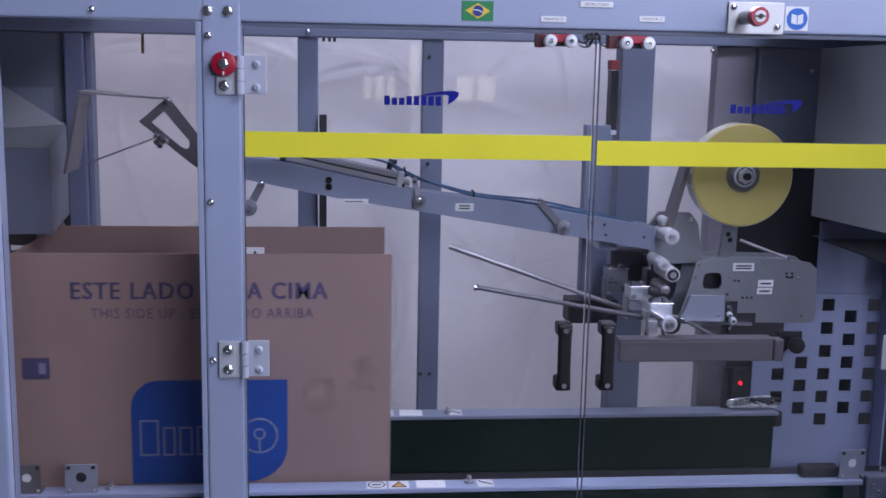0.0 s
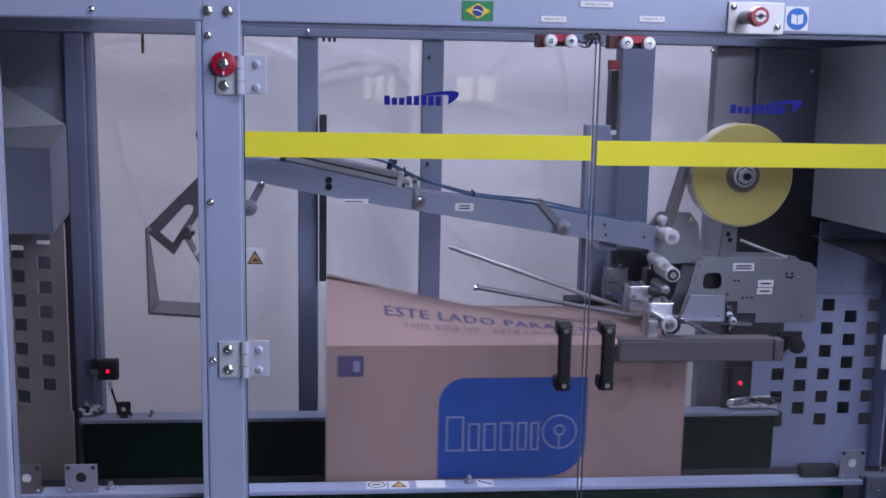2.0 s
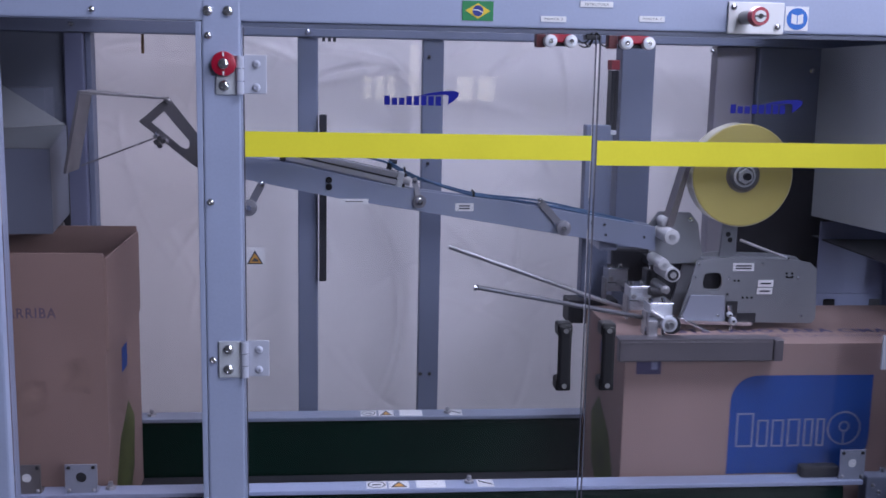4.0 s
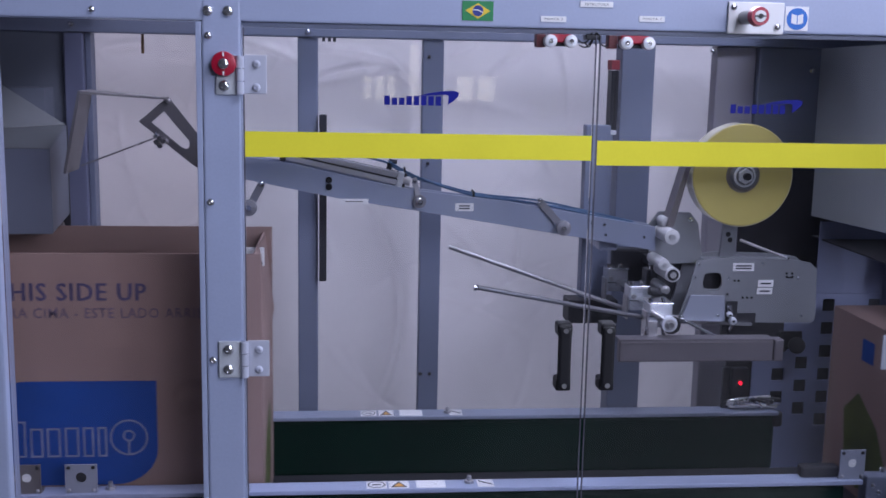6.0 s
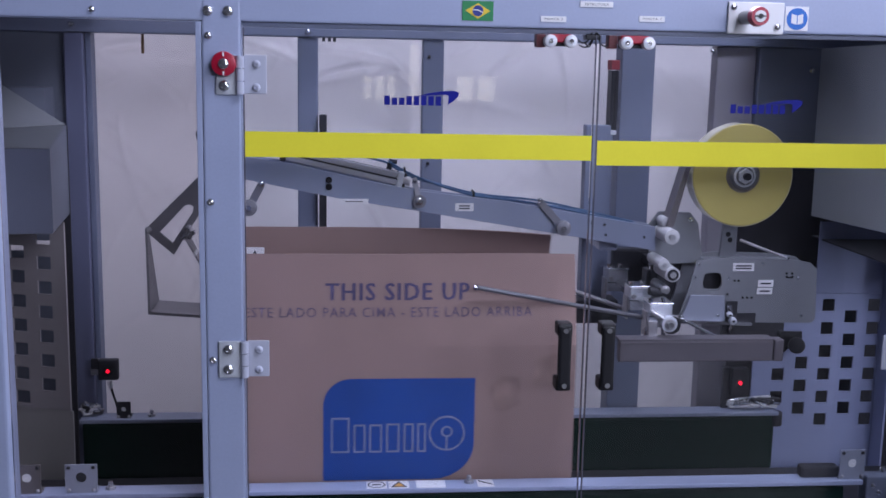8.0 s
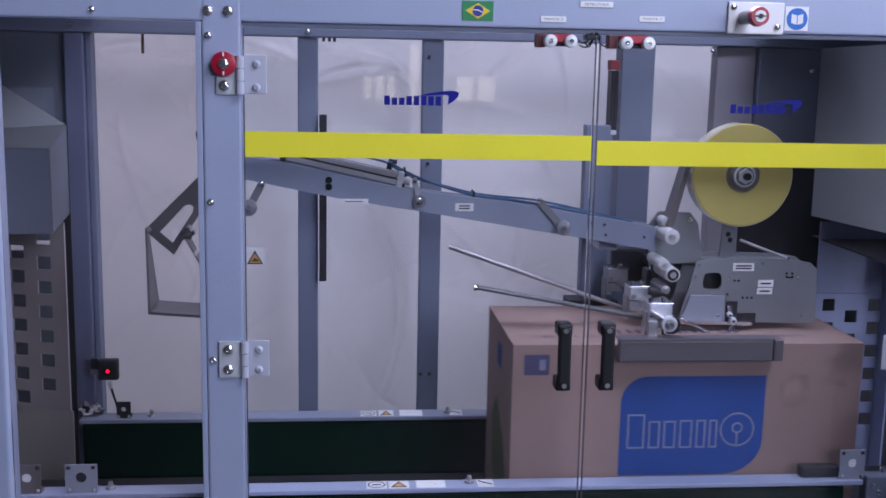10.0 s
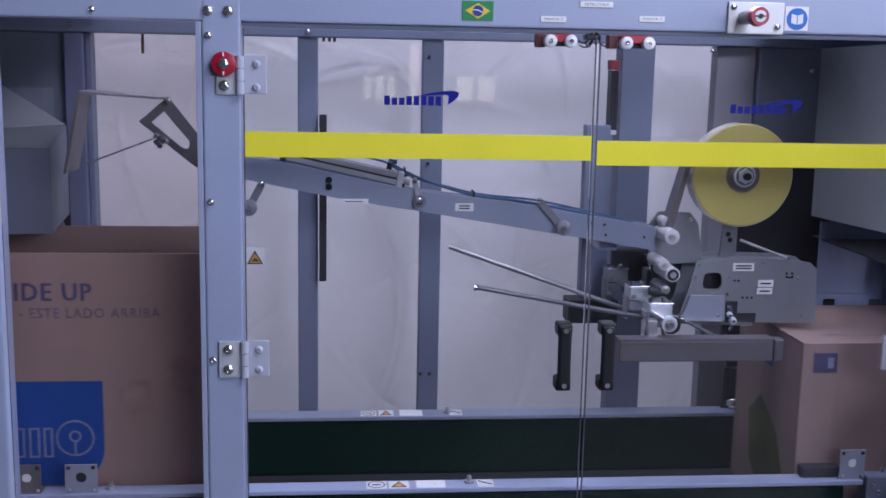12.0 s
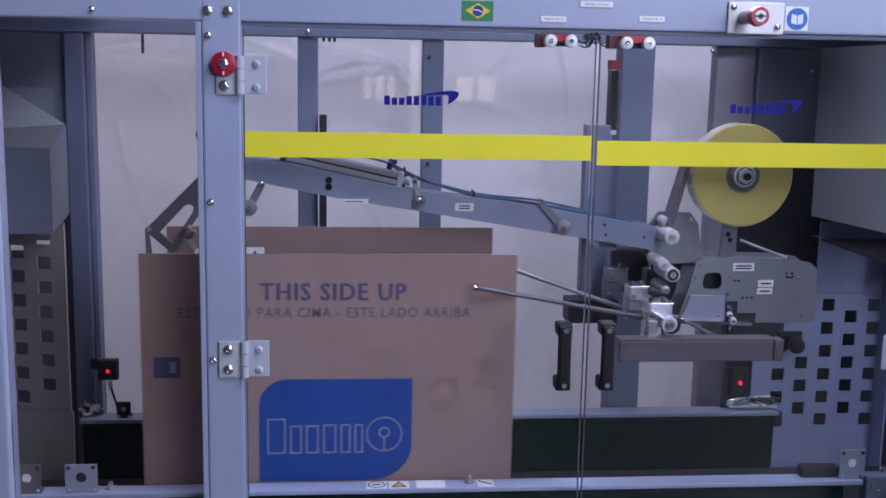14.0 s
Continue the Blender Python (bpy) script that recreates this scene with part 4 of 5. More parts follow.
part("top_cover", block(0.6508, 0.8569, 0.277, 0.351, 1.0453, 1.0533), HEADP, head)
part("front_plate", prism([(0.5824, 0.9127), (0.6056, 0.9773), (0.6869, 0.9758), (0.6906, 0.9191), (0.6747, 0.9123)], 0.262, 0.268, 0.001), PLATE, head)
part("bottom_strip", prism([(0.5742, 0.9122), (0.7536, 0.9061), (0.753, 0.9143), (0.5738, 0.9203)], 0.255, 0.269), ZINC, head)
# Two dark blocks in place of the shade inside open notches.
part("notch_shade_block", block(0.6952, 0.7198, 0.264, 0.2695, 0.9126, 0.9628), DARKMETAL, head)
part("notch_shade_block", block(0.7216, 0.7654, 0.264, 0.2695, 0.9111, 0.9343), DARKMETAL, head)
bm = rod((0.6984, 0.262, 0.9547), (0.7097, 0.262, 0.9073), 0.006, 12)
part("knife_link", bm, ZINC, head, smooth=True)
part("knife_screw", rod((0.7051, 0.262, 0.8937), (0.7138, 0.262, 0.9276), 0.004, 10), CHROME, head)
for c in ((0.6235, 1.0496), (0.6159, 1.0189), (0.6958, 1.0176), (0.8638, 1.0177), (0.5877, 0.928), (0.6728, 0.9304), (0.7751, 1.0512), (0.8748, 0.9294), (0.837, 1.0634)):
    bolt(head, c, 0.0038, 0.27 if c[1] > 0.98 else 0.262, 0.004)
for c in ((0.7112, 1.0109), (0.7207, 1.0109), (0.6957, 0.9786), (0.733, 0.9704), (0.7439, 0.9704), (0.7549, 0.9704), (0.8361, 1.0204), (0.8499, 1.0204), (0.8355, 1.0285), (0.8492, 1.0285)):
    part("rivet_hole", rod((c[0], 0.2705, c[1]), (c[0], 0.2685, c[1]), 0.0028, 10), BLACK, head)
for (c0, c1, n) in (((0.705, 1.0528), (0.7551, 1.0341), 2), ((0.7675, 1.0127), (0.8042, 0.9965), 1), ((0.7661, 0.9938), (0.8027, 0.9789), 1)):
    st = part("label", block(c0[0], c1[0], 0.2672, 0.2696, c1[1], c0[1]), WHITE, head, "small white label with dark bars")
    bm = bmesh.new()
    for k in range(n):
        zc = c0[1] - (c0[1] - c1[1]) * (k + 1) / (n + 1)
        add_box(bm, c0[0] + 0.006, c1[0] - 0.006, 0.2666, 0.2672, zc - 0.0018, zc + 0.0018)
    part("print_bar", bm, INK, st)
for c, r in (((0.7075, 0.9180), 0.0085), ((0.6990, 0.9330), 0.0065)):
    part("knife_roller", rod((c[0], 0.262, c[1]), (c[0], 0.250, c[1]), r, 20, bevel=0.0012), ALU, head, smooth=True)
    part("roller_pin", rod((c[0], 0.2498, c[1]), (c[0], 0.2470, c[1]), r * 0.4, 6), DARKMETAL, head)
part("slot_mark", block(0.8380, 0.8520, 0.2685, 0.2697, 1.0165, 1.0205), BLACK, head)
# rear mounting plate, roll arm and spindle
part("mounting_plate", prism([(0.5265, 1.0327), (0.5239, 1.1346), (0.5442, 1.163), (0.6211, 1.1608), (0.642, 1.1353), (0.6589, 1.0398)], 0.345, 0.3515, 0.002), HEADP, head)
bolt(head, (0.6222, 1.1433), 0.007, 0.345, 0.004)
part("roll_arm", prism([(0.6969, 1.0536), (0.7025, 1.1397), (0.7082, 1.2637), (0.7633, 1.2642), (0.7385, 1.1399), (0.736, 1.0537)], 0.343, 0.3495, 0.002), HEADP, head)
for c in ((0.7159, 1.1089), (0.721, 1.0953)):
    part("arm_hole", rod((c[0], 0.3435, c[1]), (c[0], 0.3420, c[1]), 0.006, 14), BLACK, head)
part("brake_rod", rod((0.7414, 0.33, 1.0973), (0.85, 0.3, 1.058), 0.0035, 10), STEEL, head, smooth=True)


def roller(c_near, r, length, material, ring=0.0, name="roller"):
    c = Vector(c_near)
    ob = part(name, rod(c, c + Vector((0, length, 0)), r, 28, bevel=0.0015), material, head, "white plastic roller" if material is WHITEPLASTIC else "", smooth=True)
    part("roller_bolt", rod(c - Vector((0, 0.004, 0)), c, r * 0.42, 12), STEEL, ob)
    if ring:
        part("roller_rim", rod(c - Vector((0, 0.002, 0)), c - Vector((0, 0.0003, 0)), r * 0.75, 24), DARKMETAL, ob)


roller((0.5504, 0.25, 1.1162), 0.0175, 0.094, WHITEPLASTIC)
roller((0.5509, 0.3, 1.1427), 0.012, 0.045, WHITEPLASTIC)
roller((0.5354, 0.25, 1.0518), 0.0135, 0.10, WHITEPLASTIC)
roller((0.5551, 0.245, 1.0291), 0.0175, 0.10, WHITEPLASTIC, ring=1)
roller((0.5445, 0.26, 0.9902), 0.011, 0.09, STEEL)
part("tape_web", prism([(0.5846, 1.273), (0.5966, 1.2731), (0.5643, 1.1363), (0.546, 1.1283)], 0.287, 0.335), TAPEEDGE, head, "pale tape running down to the rollers")
part("rear_housing", block(0.4982, 0.5953, 0.565, 0.60, 0.9457, 1.0351, 0.006), DARKMETAL, head)
part("housing_arm", block(0.5937 - 0.02, 0.5937, 0.352, 0.60, 1.0024, 1.0232, 0.002), DARKMETAL, head)
part("brush_block", block(0.5515, 0.63, 0.36, 0.42, 0.9193, 1.0392, 0.004), DARKMETAL, head)
part("tongue", rod((0.5785, 0.25, 0.9268), (0.6634, 0.25, 0.8847), 0.0042, 12), ZINC, head, smooth=True)
part("dark_grip", rod((0.5074, 0.27, 0.9881), (0.5482, 0.27, 0.9787), 0.0105, 18, bevel=0.003), DARKMETAL, head, smooth=True)
# Dark sheet added behind the plate's opening to make it read as shade.
part("opening_dark_sheet", block(0.6351, 0.7092, 0.300, 0.304, 0.9735, 1.0346), DARKMETAL, head)

# ---- flap plough: cross shaft, clamp blocks and rods ----
DULLROD = paint("dull_steel_rod", (0.17, 0.17, 0.19), 0.45, metal=0.6, vary=0.15)
plough = thing("flap_plough", (0.5004, 0.15, 0.9547), "steel clamp blocks on a cross shaft with flap folding rods", "flap folder")
SX, SZ = (0.5048, 0.9517)
part("cross_shaft", rod((SX, 0.125, SZ), (SX, 0.60, SZ), 0.010, 20), CHROME, plough, smooth=True)
for y, lo, hi in ((0.150, 0.024, 0.030), (0.315, 0.022, 0.034), (0.530, 0.022, 0.036)):
    b = part("clamp_block", block(SX - 0.028, SX + 0.024, y, y + 0.055, SZ - lo, SZ + hi, 0.003), ALU, plough, "machined aluminium clamp block")
    part("clamp_screw", rod((SX + 0.008, y + 0.027, SZ + hi + 0.003), (SX + 0.008, y + 0.027, SZ + hi + 0.011), 0.006, 6), CHROME, b)
    part("clamp_screw", rod((SX - 0.02, y + 0.027, SZ + hi + 0.003), (SX - 0.02, y + 0.027, SZ + hi + 0.009), 0.006, 6), CHROME, b)
    part("top_plate", block(SX - 0.030, SX + 0.026, y - 0.002, y + 0.057, SZ + hi, SZ + hi + 0.003, 0.0008), ZINC, b, "bright zinc top plate")
    part("clamp_slit", block(SX - 0.0285, SX + 0.0245, y - 0.0006, y + 0.0004, SZ + 0.001, SZ + 0.003), BLACK, b)
    part("side_screw", rod((SX - 0.02, y, SZ + 0.012), (SX - 0.02, y - 0.005, SZ + 0.012), 0.006, 12), STEEL, b)
    part("drop_plate", block(SX - 0.033, SX - 0.0285, y + 0.008, y + 0.046, SZ - 0.045, SZ + 0.01, 0.001), STEEL, b)
part("end_disc", rod((SX + 0.006, 0.108, SZ - 0.006), (SX + 0.006, 0.124, SZ - 0.006), 0.0175, 28, bevel=0.002), ALU, plough, smooth=True)
part("spool_recess", rod((SX + 0.006, 0.1082, SZ - 0.006), (SX + 0.006, 0.1072, SZ - 0.006), 0.012, 24), STEEL, plough)
part("rubber_ring", rod((SX + 0.016, 0.126, SZ - 0.012), (SX + 0.016, 0.133, SZ - 0.012), 0.021, 28, bevel=0.002), BLACK, plough, smooth=True)
part("end_screw", rod((SX + 0.006, 0.100, SZ - 0.006), (SX + 0.006, 0.108, SZ - 0.006), 0.007, 6), CHROME, plough)
part("tension_pin", rod((SX - 0.03, 0.13, SZ + 0.018), (SX + 0.004, 0.116, SZ - 0.002), 0.0065, 16), STEEL, plough, smooth=True)
for c in ((0.4682, 0.14, 0.9046), (0.5066, 0.14, 0.9044)):
    part("foot_pin", rod(c, (c[0], c[1], SZ - 0.02), 0.0055, 12), ZINC, plough, smooth=True)
part("fold_rod", rod((0.0690, 0.54, 1.0425), (0.5118, 0.45, 0.9000), 0.0056, 14), STEEL, plough, "long steel folding rod", smooth=True)
part("fold_rod", rod((0.0814, 0.11, 1.0290), (0.4913, 0.195, 0.9385), 0.0052, 14), DULLROD, plough, "long steel folding rod", smooth=True)
part("rod_tip", rod((0.0789, 0.11, 1.0288), (0.0862, 0.11, 1.0273), 0.0070, 14), CHROME, plough, smooth=True)
part("hanger_lug", block(SX, SX + 0.022, 0.372, 0.388, SZ - 0.009, SZ + 0.009), DARKMETAL, plough)
part("shaft_hanger", block(SX + 0.022, SX + 0.036, 0.36, 0.40, SZ - 0.012, 1.0186, 0.002), DARKMETAL, plough)

# side press bars above the carton edges
PRESS = paint("press_bar_steel", (0.105, 0.094, 0.108), 0.4, metal=0.2, vary=0.2)
press = thing("press_bar", (0.5767, 0.09, 0.8929), "grey steel press bar along the top of the carton", "press bar", "press bars")
part("bar", block(0.3959, 0.7397, 0.088, 0.112, 0.867, 0.9138, 0.004), PRESS, press)
part("bar_lip", block(0.3948, 0.7381, 0.084, 0.124, 0.9138 + 0.0005, 0.9176 + 0.001), PRESS, press)
part("bar_end", block(0.7397 + 0.001, 0.7628, 0.086, 0.118, 0.867, 0.9163, 0.004), PRESS, press)
part("hanger", block(0.465, 0.4852, 0.113, 0.124, 0.8909, SZ, 0.001), STEEL, press)
pw = thing("pressure_wheel", (1.0004, 0.56, 0.7795), "black pressure wheel beside the outfeed", "wheel")
part("wheel", rod((0.9993, 0.55, 0.7791), (1.015, 0.585, 0.7697), 0.022, 24, bevel=0.004), BLACK, pw, smooth=True)
part("wheel_arm", prism([(0.9651, 0.808), (1.0275, 0.8077), (1.0289, 0.7891), (0.9818, 0.7521), (0.9693, 0.7522)], 0.586, 0.596), BLACK, pw)
part("wheel_post", block(0.8094, 0.9809, 0.597, 0.612, 0.7883, 0.8318), DARKMETAL, pw)
part("wheel_leg", block(0.8248, 0.8497, 0.586, 0.596, 0.560, 0.8303, 0.002), DARKMETAL, pw)
part("wheel_foot", block(0.8248, 0.8497, 0.5805, 0.5855, 0.560, 0.6035), DARKMETAL, pw)


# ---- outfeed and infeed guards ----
# Outfeed end panel: paint raised in place of light that misses it.
HOODLIGHT = paint("hood_lit_paint", (0.40, 0.42, 0.43), 0.5, vary=0.2, scale=3)
# Infeed guard grey, raised in place of light at the infeed opening.
GUARDDARK = paint("dark_guard_plate", (0.36, 0.34, 0.35), 0.5, vary=0.25, scale=3)

def holed_sheet(x0, x1, z0, z1, holes, y0, y1):
    """A sheet cut on a grid so that each opening goes right through."""
    xs = sorted({x0, x1, *[a for h in holes for a in (h[0], h[1])]})
    zs = sorted({z0, z1, *[a for h in holes for a in (h[2], h[3])]})
    bm = bmesh.new()
    vf = {}

    def v(i, j, y):
        if (i, j, y) not in vf:
            vf[(i, j, y)] = bm.verts.new((xs[i], y, zs[j]))
        return vf[(i, j, y)]

    def open_at(i, j):
        cx, cz = (xs[i] + xs[i + 1]) / 2, (zs[j] + zs[j + 1]) / 2
        return any(h[0] < cx < h[1] and h[2] < cz < h[3] for h in holes)

    nx, nz = len(xs) - 1, len(zs) - 1
    full = [[not open_at(i, j) for j in range(nz)] for i in range(nx)]
    for i in range(nx):
        for j in range(nz):
            if not full[i][j]:
                continue
            bm.faces.new((v(i, j, y0), v(i + 1, j, y0), v(i + 1, j + 1, y0), v(i, j + 1, y0)))
            bm.faces.new((v(i, j + 1, y1), v(i + 1, j + 1, y1), v(i + 1, j, y1), v(i, j, y1)))
            for di, dj, a, b in ((-1, 0, (i, j + 1), (i, j)), (1, 0, (i + 1, j), (i + 1, j + 1)), (0, -1, (i, j), (i + 1, j)), (0, 1, (i + 1, j + 1), (i, j + 1))):
                k, l = i + di, j + dj
                if not (0 <= k < nx and 0 <= l < nz and full[k][l]):
                    bm.faces.new((v(*a, y0), v(*a, y1), v(*b, y1), v(*b, y0)))
    bmesh.ops.recalc_face_normals(bm, faces=bm.faces[:])
    return bm


BLUEPLATE = paint("blue_guard_plate", (0.28, 0.315, 0.49), 0.45, vary=0.15, scale=3)
out_guard = thing("outfeed_guard", (1.122, 0.62, 0.6193), "blue-grey guard plate with staggered square holes", "guard plate", "perforated guards")
hx, hz = 1.1120, 0.8085
PX, PZ, HS = 0.0645, 0.0643, 0.0172
holes = []
for col, first in ((-2, -2), (-1, -2), (0, 1), (1, 0), (2, 1)):
    for row in range(-4, first + 1):
        cx, cz = hx + col * PX, hz + row * PZ + (PZ / 2 if col % 2 else 0)
        if not (col == -2 and row < -3):
            holes.append((cx - HS, cx + HS, cz - HS, cz + HS))
part("sheet", holed_sheet(0.9104, 1.262, 0.40, 0.9045, holes, 0.620, 0.625), BLUEPLATE, out_guard)
zt = 0.9045 + 0.001
part("upper_sheet", prism([(1.0721, zt), (1.262, zt), (1.262, 1.10), (1.0721, 1.10)], 0.620, 0.625), BLUEPLATE, out_guard)
part("fold", block(1.262 + 0.0005, 1.262 + 0.006, 0.560, 0.625, 0.40, 1.08), BLUEPLATE, out_guard)
part("foot", block(0.9678, 1.262, 0.6, 0.63, 0.0, 0.3995), BACKFRAME, out_guard)
# Dark sheet put in for the shade under the hood and behind the holes.
solo("outfeed_shade_sheet", block(0.8697, 1.9, 0.685, 0.689, 0.0, 1.235, 0.0), DARKMETAL, "dark sheet standing in for the shade behind the outfeed guard", "panel")

hood_r = thing("outfeed_hood", (1.05, 0.4, 1.17), "grey sheet metal hood over the outfeed", "hood")


def yz_plate(pts, x0, x1):
    """A plate across the machine: outline of (y, z) points, from x0 to x1."""
    bm = prism(pts, x0, x1)
    bm.transform(Matrix(((0, 1, 0, 0), (1, 0, 0, 0), (0, 0, 1, 0), (0, 0, 0, 1))))
    bmesh.ops.recalc_face_normals(bm, faces=bm.faces[:])
    return bm


def sheet_faces(quads, thick=0.003):
    """Folded sheet metal from flat quads, given some thickness."""
    bm = bmesh.new()
    cache = {}
    for q in quads:
        bm.faces.new([cache.setdefault(p, bm.verts.new(p)) if p not in cache else cache[p] for p in q])
    bmesh.ops.recalc_face_normals(bm, faces=bm.faces[:])
    bmesh.ops.solidify(bm, geom=bm.faces[:], thickness=thick)
    return bm


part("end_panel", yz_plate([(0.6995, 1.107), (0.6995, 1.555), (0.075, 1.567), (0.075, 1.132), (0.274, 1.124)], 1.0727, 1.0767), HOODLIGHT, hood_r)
# These three sheets are added to keep light out of the outfeed.
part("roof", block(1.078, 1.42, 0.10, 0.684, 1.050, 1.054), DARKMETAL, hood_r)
part("end_light_block", block(1.416, 1.42, 0.10, 0.684, 1.055, 1.655), HOOD, hood_r)
part("near_light_block", block(1.078, 1.42, 0.096, 0.0995, 1.050, 1.655), HOOD, hood_r)

hood_l = thing("infeed_hood", (-0.95, 0.4, 1.11), "folded blue-grey sheet metal hood over the infeed", "hood")
A1, A2 = (-1.45, 0.30, 1.300), (-0.839, 0.30, 1.2954)
B1, B2 = (-1.45, 0.60, 1.70), (-0.8735, 0.60, 1.330)
C1, C2 = (-1.45, 0.30, 1.104), (-0.838, 0.30, 1.1123)
D1_, D2_ = (-1.45, 0.60, 1.104), (-0.8735, 0.60, 1.1123)
# One folded sheet; each face's paint is toned to the light on it.
part("slope", sheet_faces([(A1, A2, B2, B1)]), paint("hood_slope_lit_paint", (0.18, 0.195, 0.215), 0.5, vary=0.25, scale=3), hood_l)
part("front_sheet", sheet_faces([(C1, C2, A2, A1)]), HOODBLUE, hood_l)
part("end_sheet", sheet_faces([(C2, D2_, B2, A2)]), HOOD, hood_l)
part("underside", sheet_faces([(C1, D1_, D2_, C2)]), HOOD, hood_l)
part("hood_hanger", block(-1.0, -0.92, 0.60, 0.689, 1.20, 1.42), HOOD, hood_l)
solo("infeed_upper_panel", block(-1.6, -0.8940 - 0.002, 0.715, 0.719, 1.026, 1.600), HOOD, "dark blue-grey panel above the infeed opening", "panel")
solo("infeed_back_panel", block(-1.6, -0.8940 - 0.002, 0.715, 0.719, 0.0, 1.0), HOOD, "dark blue-grey panel closing the infeed side", "panel")
# Unseen panel, added with the sheet above to darken the infeed.
solo("infeed_shade_panel", block(-1.604, -1.6, 0.02, 0.719, 1.2, 1.9), HOOD, "unseen end panel added to shade the infeed", "panel")

in_guard = thing("infeed_guard", (-1.0, 0.62, 0.45), "dark guard plate with staggered square holes", "guard plate", "perforated guards")
gm = Matrix.Translation((-0.877, 0.56, 0)) @ Matrix.Rotation(radians(-19), 4, "Z")
holes = []
for col in range(0, 5):
    for row in range(0, 7):
        cx, cz = -0.059 - col * 0.074, 0.681 + row * 0.0622 - (0.038 if col % 2 else 0)
        holes.append((cx - 0.0195, cx + 0.0195, cz - 0.0165, cz + 0.0165))
bm = holed_sheet(-0.45, 0.0, 0.616, 1.096, holes, 0.0, 0.006)
bm.transform(gm)
part("sheet", bm, GUARDDARK, in_guard)
bm = block(-0.45, 0.0, 0.010, 0.014, 0.0, 0.613)
bm.transform(gm)
# The skirt's grey is lightened too, for infeed light no lamp gives.
part("skirt", bm, paint("brightened_skirt_sheet", (0.42, 0.41, 0.40), 0.5, metal=0.15, vary=0.2, scale=3), in_guard)
# Dark strip stands in for the shaded recess beside the rear post.
part("recess_dark_strip", block(-0.913, -0.8691, 0.600, 0.606, 0.0, 1.330), DARKMETAL, in_guard)
# Unseen sheet that blocks the overhead lamps at the infeed.
solo("infeed_shade_roof", block(-1.6, -0.74, 0.072, 0.72, 1.66, 1.664), HOOD, "unseen sheet added to shade the infeed end from above", "panel")
# Out of view; added only to cast shade on cartons at the outfeed.
solo("shade_wing", block(1.13, 1.15, -0.58, -0.002, 0.0, 1.56, 0.002), HOOD, "unseen panel added beside the outfeed to shade the cartons", "panel")
# Unseen sheet that blocks the overhead lamps at the outfeed.
solo("outfeed_shade_roof", block(0.91, 1.42, 0.072, 0.72, 1.66, 1.664), HOOD, "unseen sheet added to shade the outfeed end from above", "panel")
# ---- cartons ----
L, W, H, FL, N = 0.797, 0.386, 0.445, 0.200, 60
BEDZ, BEDY = 0.4505, 0.131
TH = 0.005


def emblem(parent):
    """A pale maker's mark on the blue panel: plain outlined bars and a ring."""
    y0, y1 = -0.0013, -0.0009
    z0, z1 = 0.205, 0.285
    bm = bmesh.new()

    def ring(o, i):
        b2 = frame_plate(o, i, y0, y1)
        me = bpy.data.meshes.new("mark")
        b2.to_mesh(me)
        b2.free()
        bm.from_mesh(me)
        bpy.data.meshes.remove(me)

    for k, (a, b, h) in enumerate(((-0.535, -0.495, 1.0), (-0.486, -0.460, 0.80), (-0.452, -0.424, 0.80), (-0.415, -0.386, 0.82), (-0.377, -0.355, 0.82), (-0.347, -0.328, 0.82))):
        zt = z0 + (z1 - z0) * h
        ring([(a, z0), (b, z0), (b, zt), (a, zt)], [(a + 0.004, z0 + 0.004), (b - 0.004, z0 + 0.004), (b - 0.004, zt - 0.004), (a + 0.004, zt - 0.004)])
    c = (-0.282, 0.247)
    ring(disc(c, 0.040, 32), disc(c, 0.036, 32))
    ring(disc((c[0], c[1] + 0.004), 0.013, 20), disc((c[0], c[1] + 0.004), 0.009, 20))
    add_box(bm, c[0] - 0.002, c[0] + 0.002, y0, y1, c[1] - 0.036, c[1] - 0.009)
    part("emblem_mark", bm, PRINTPALE, parent, "pale outlined bars and a ring")


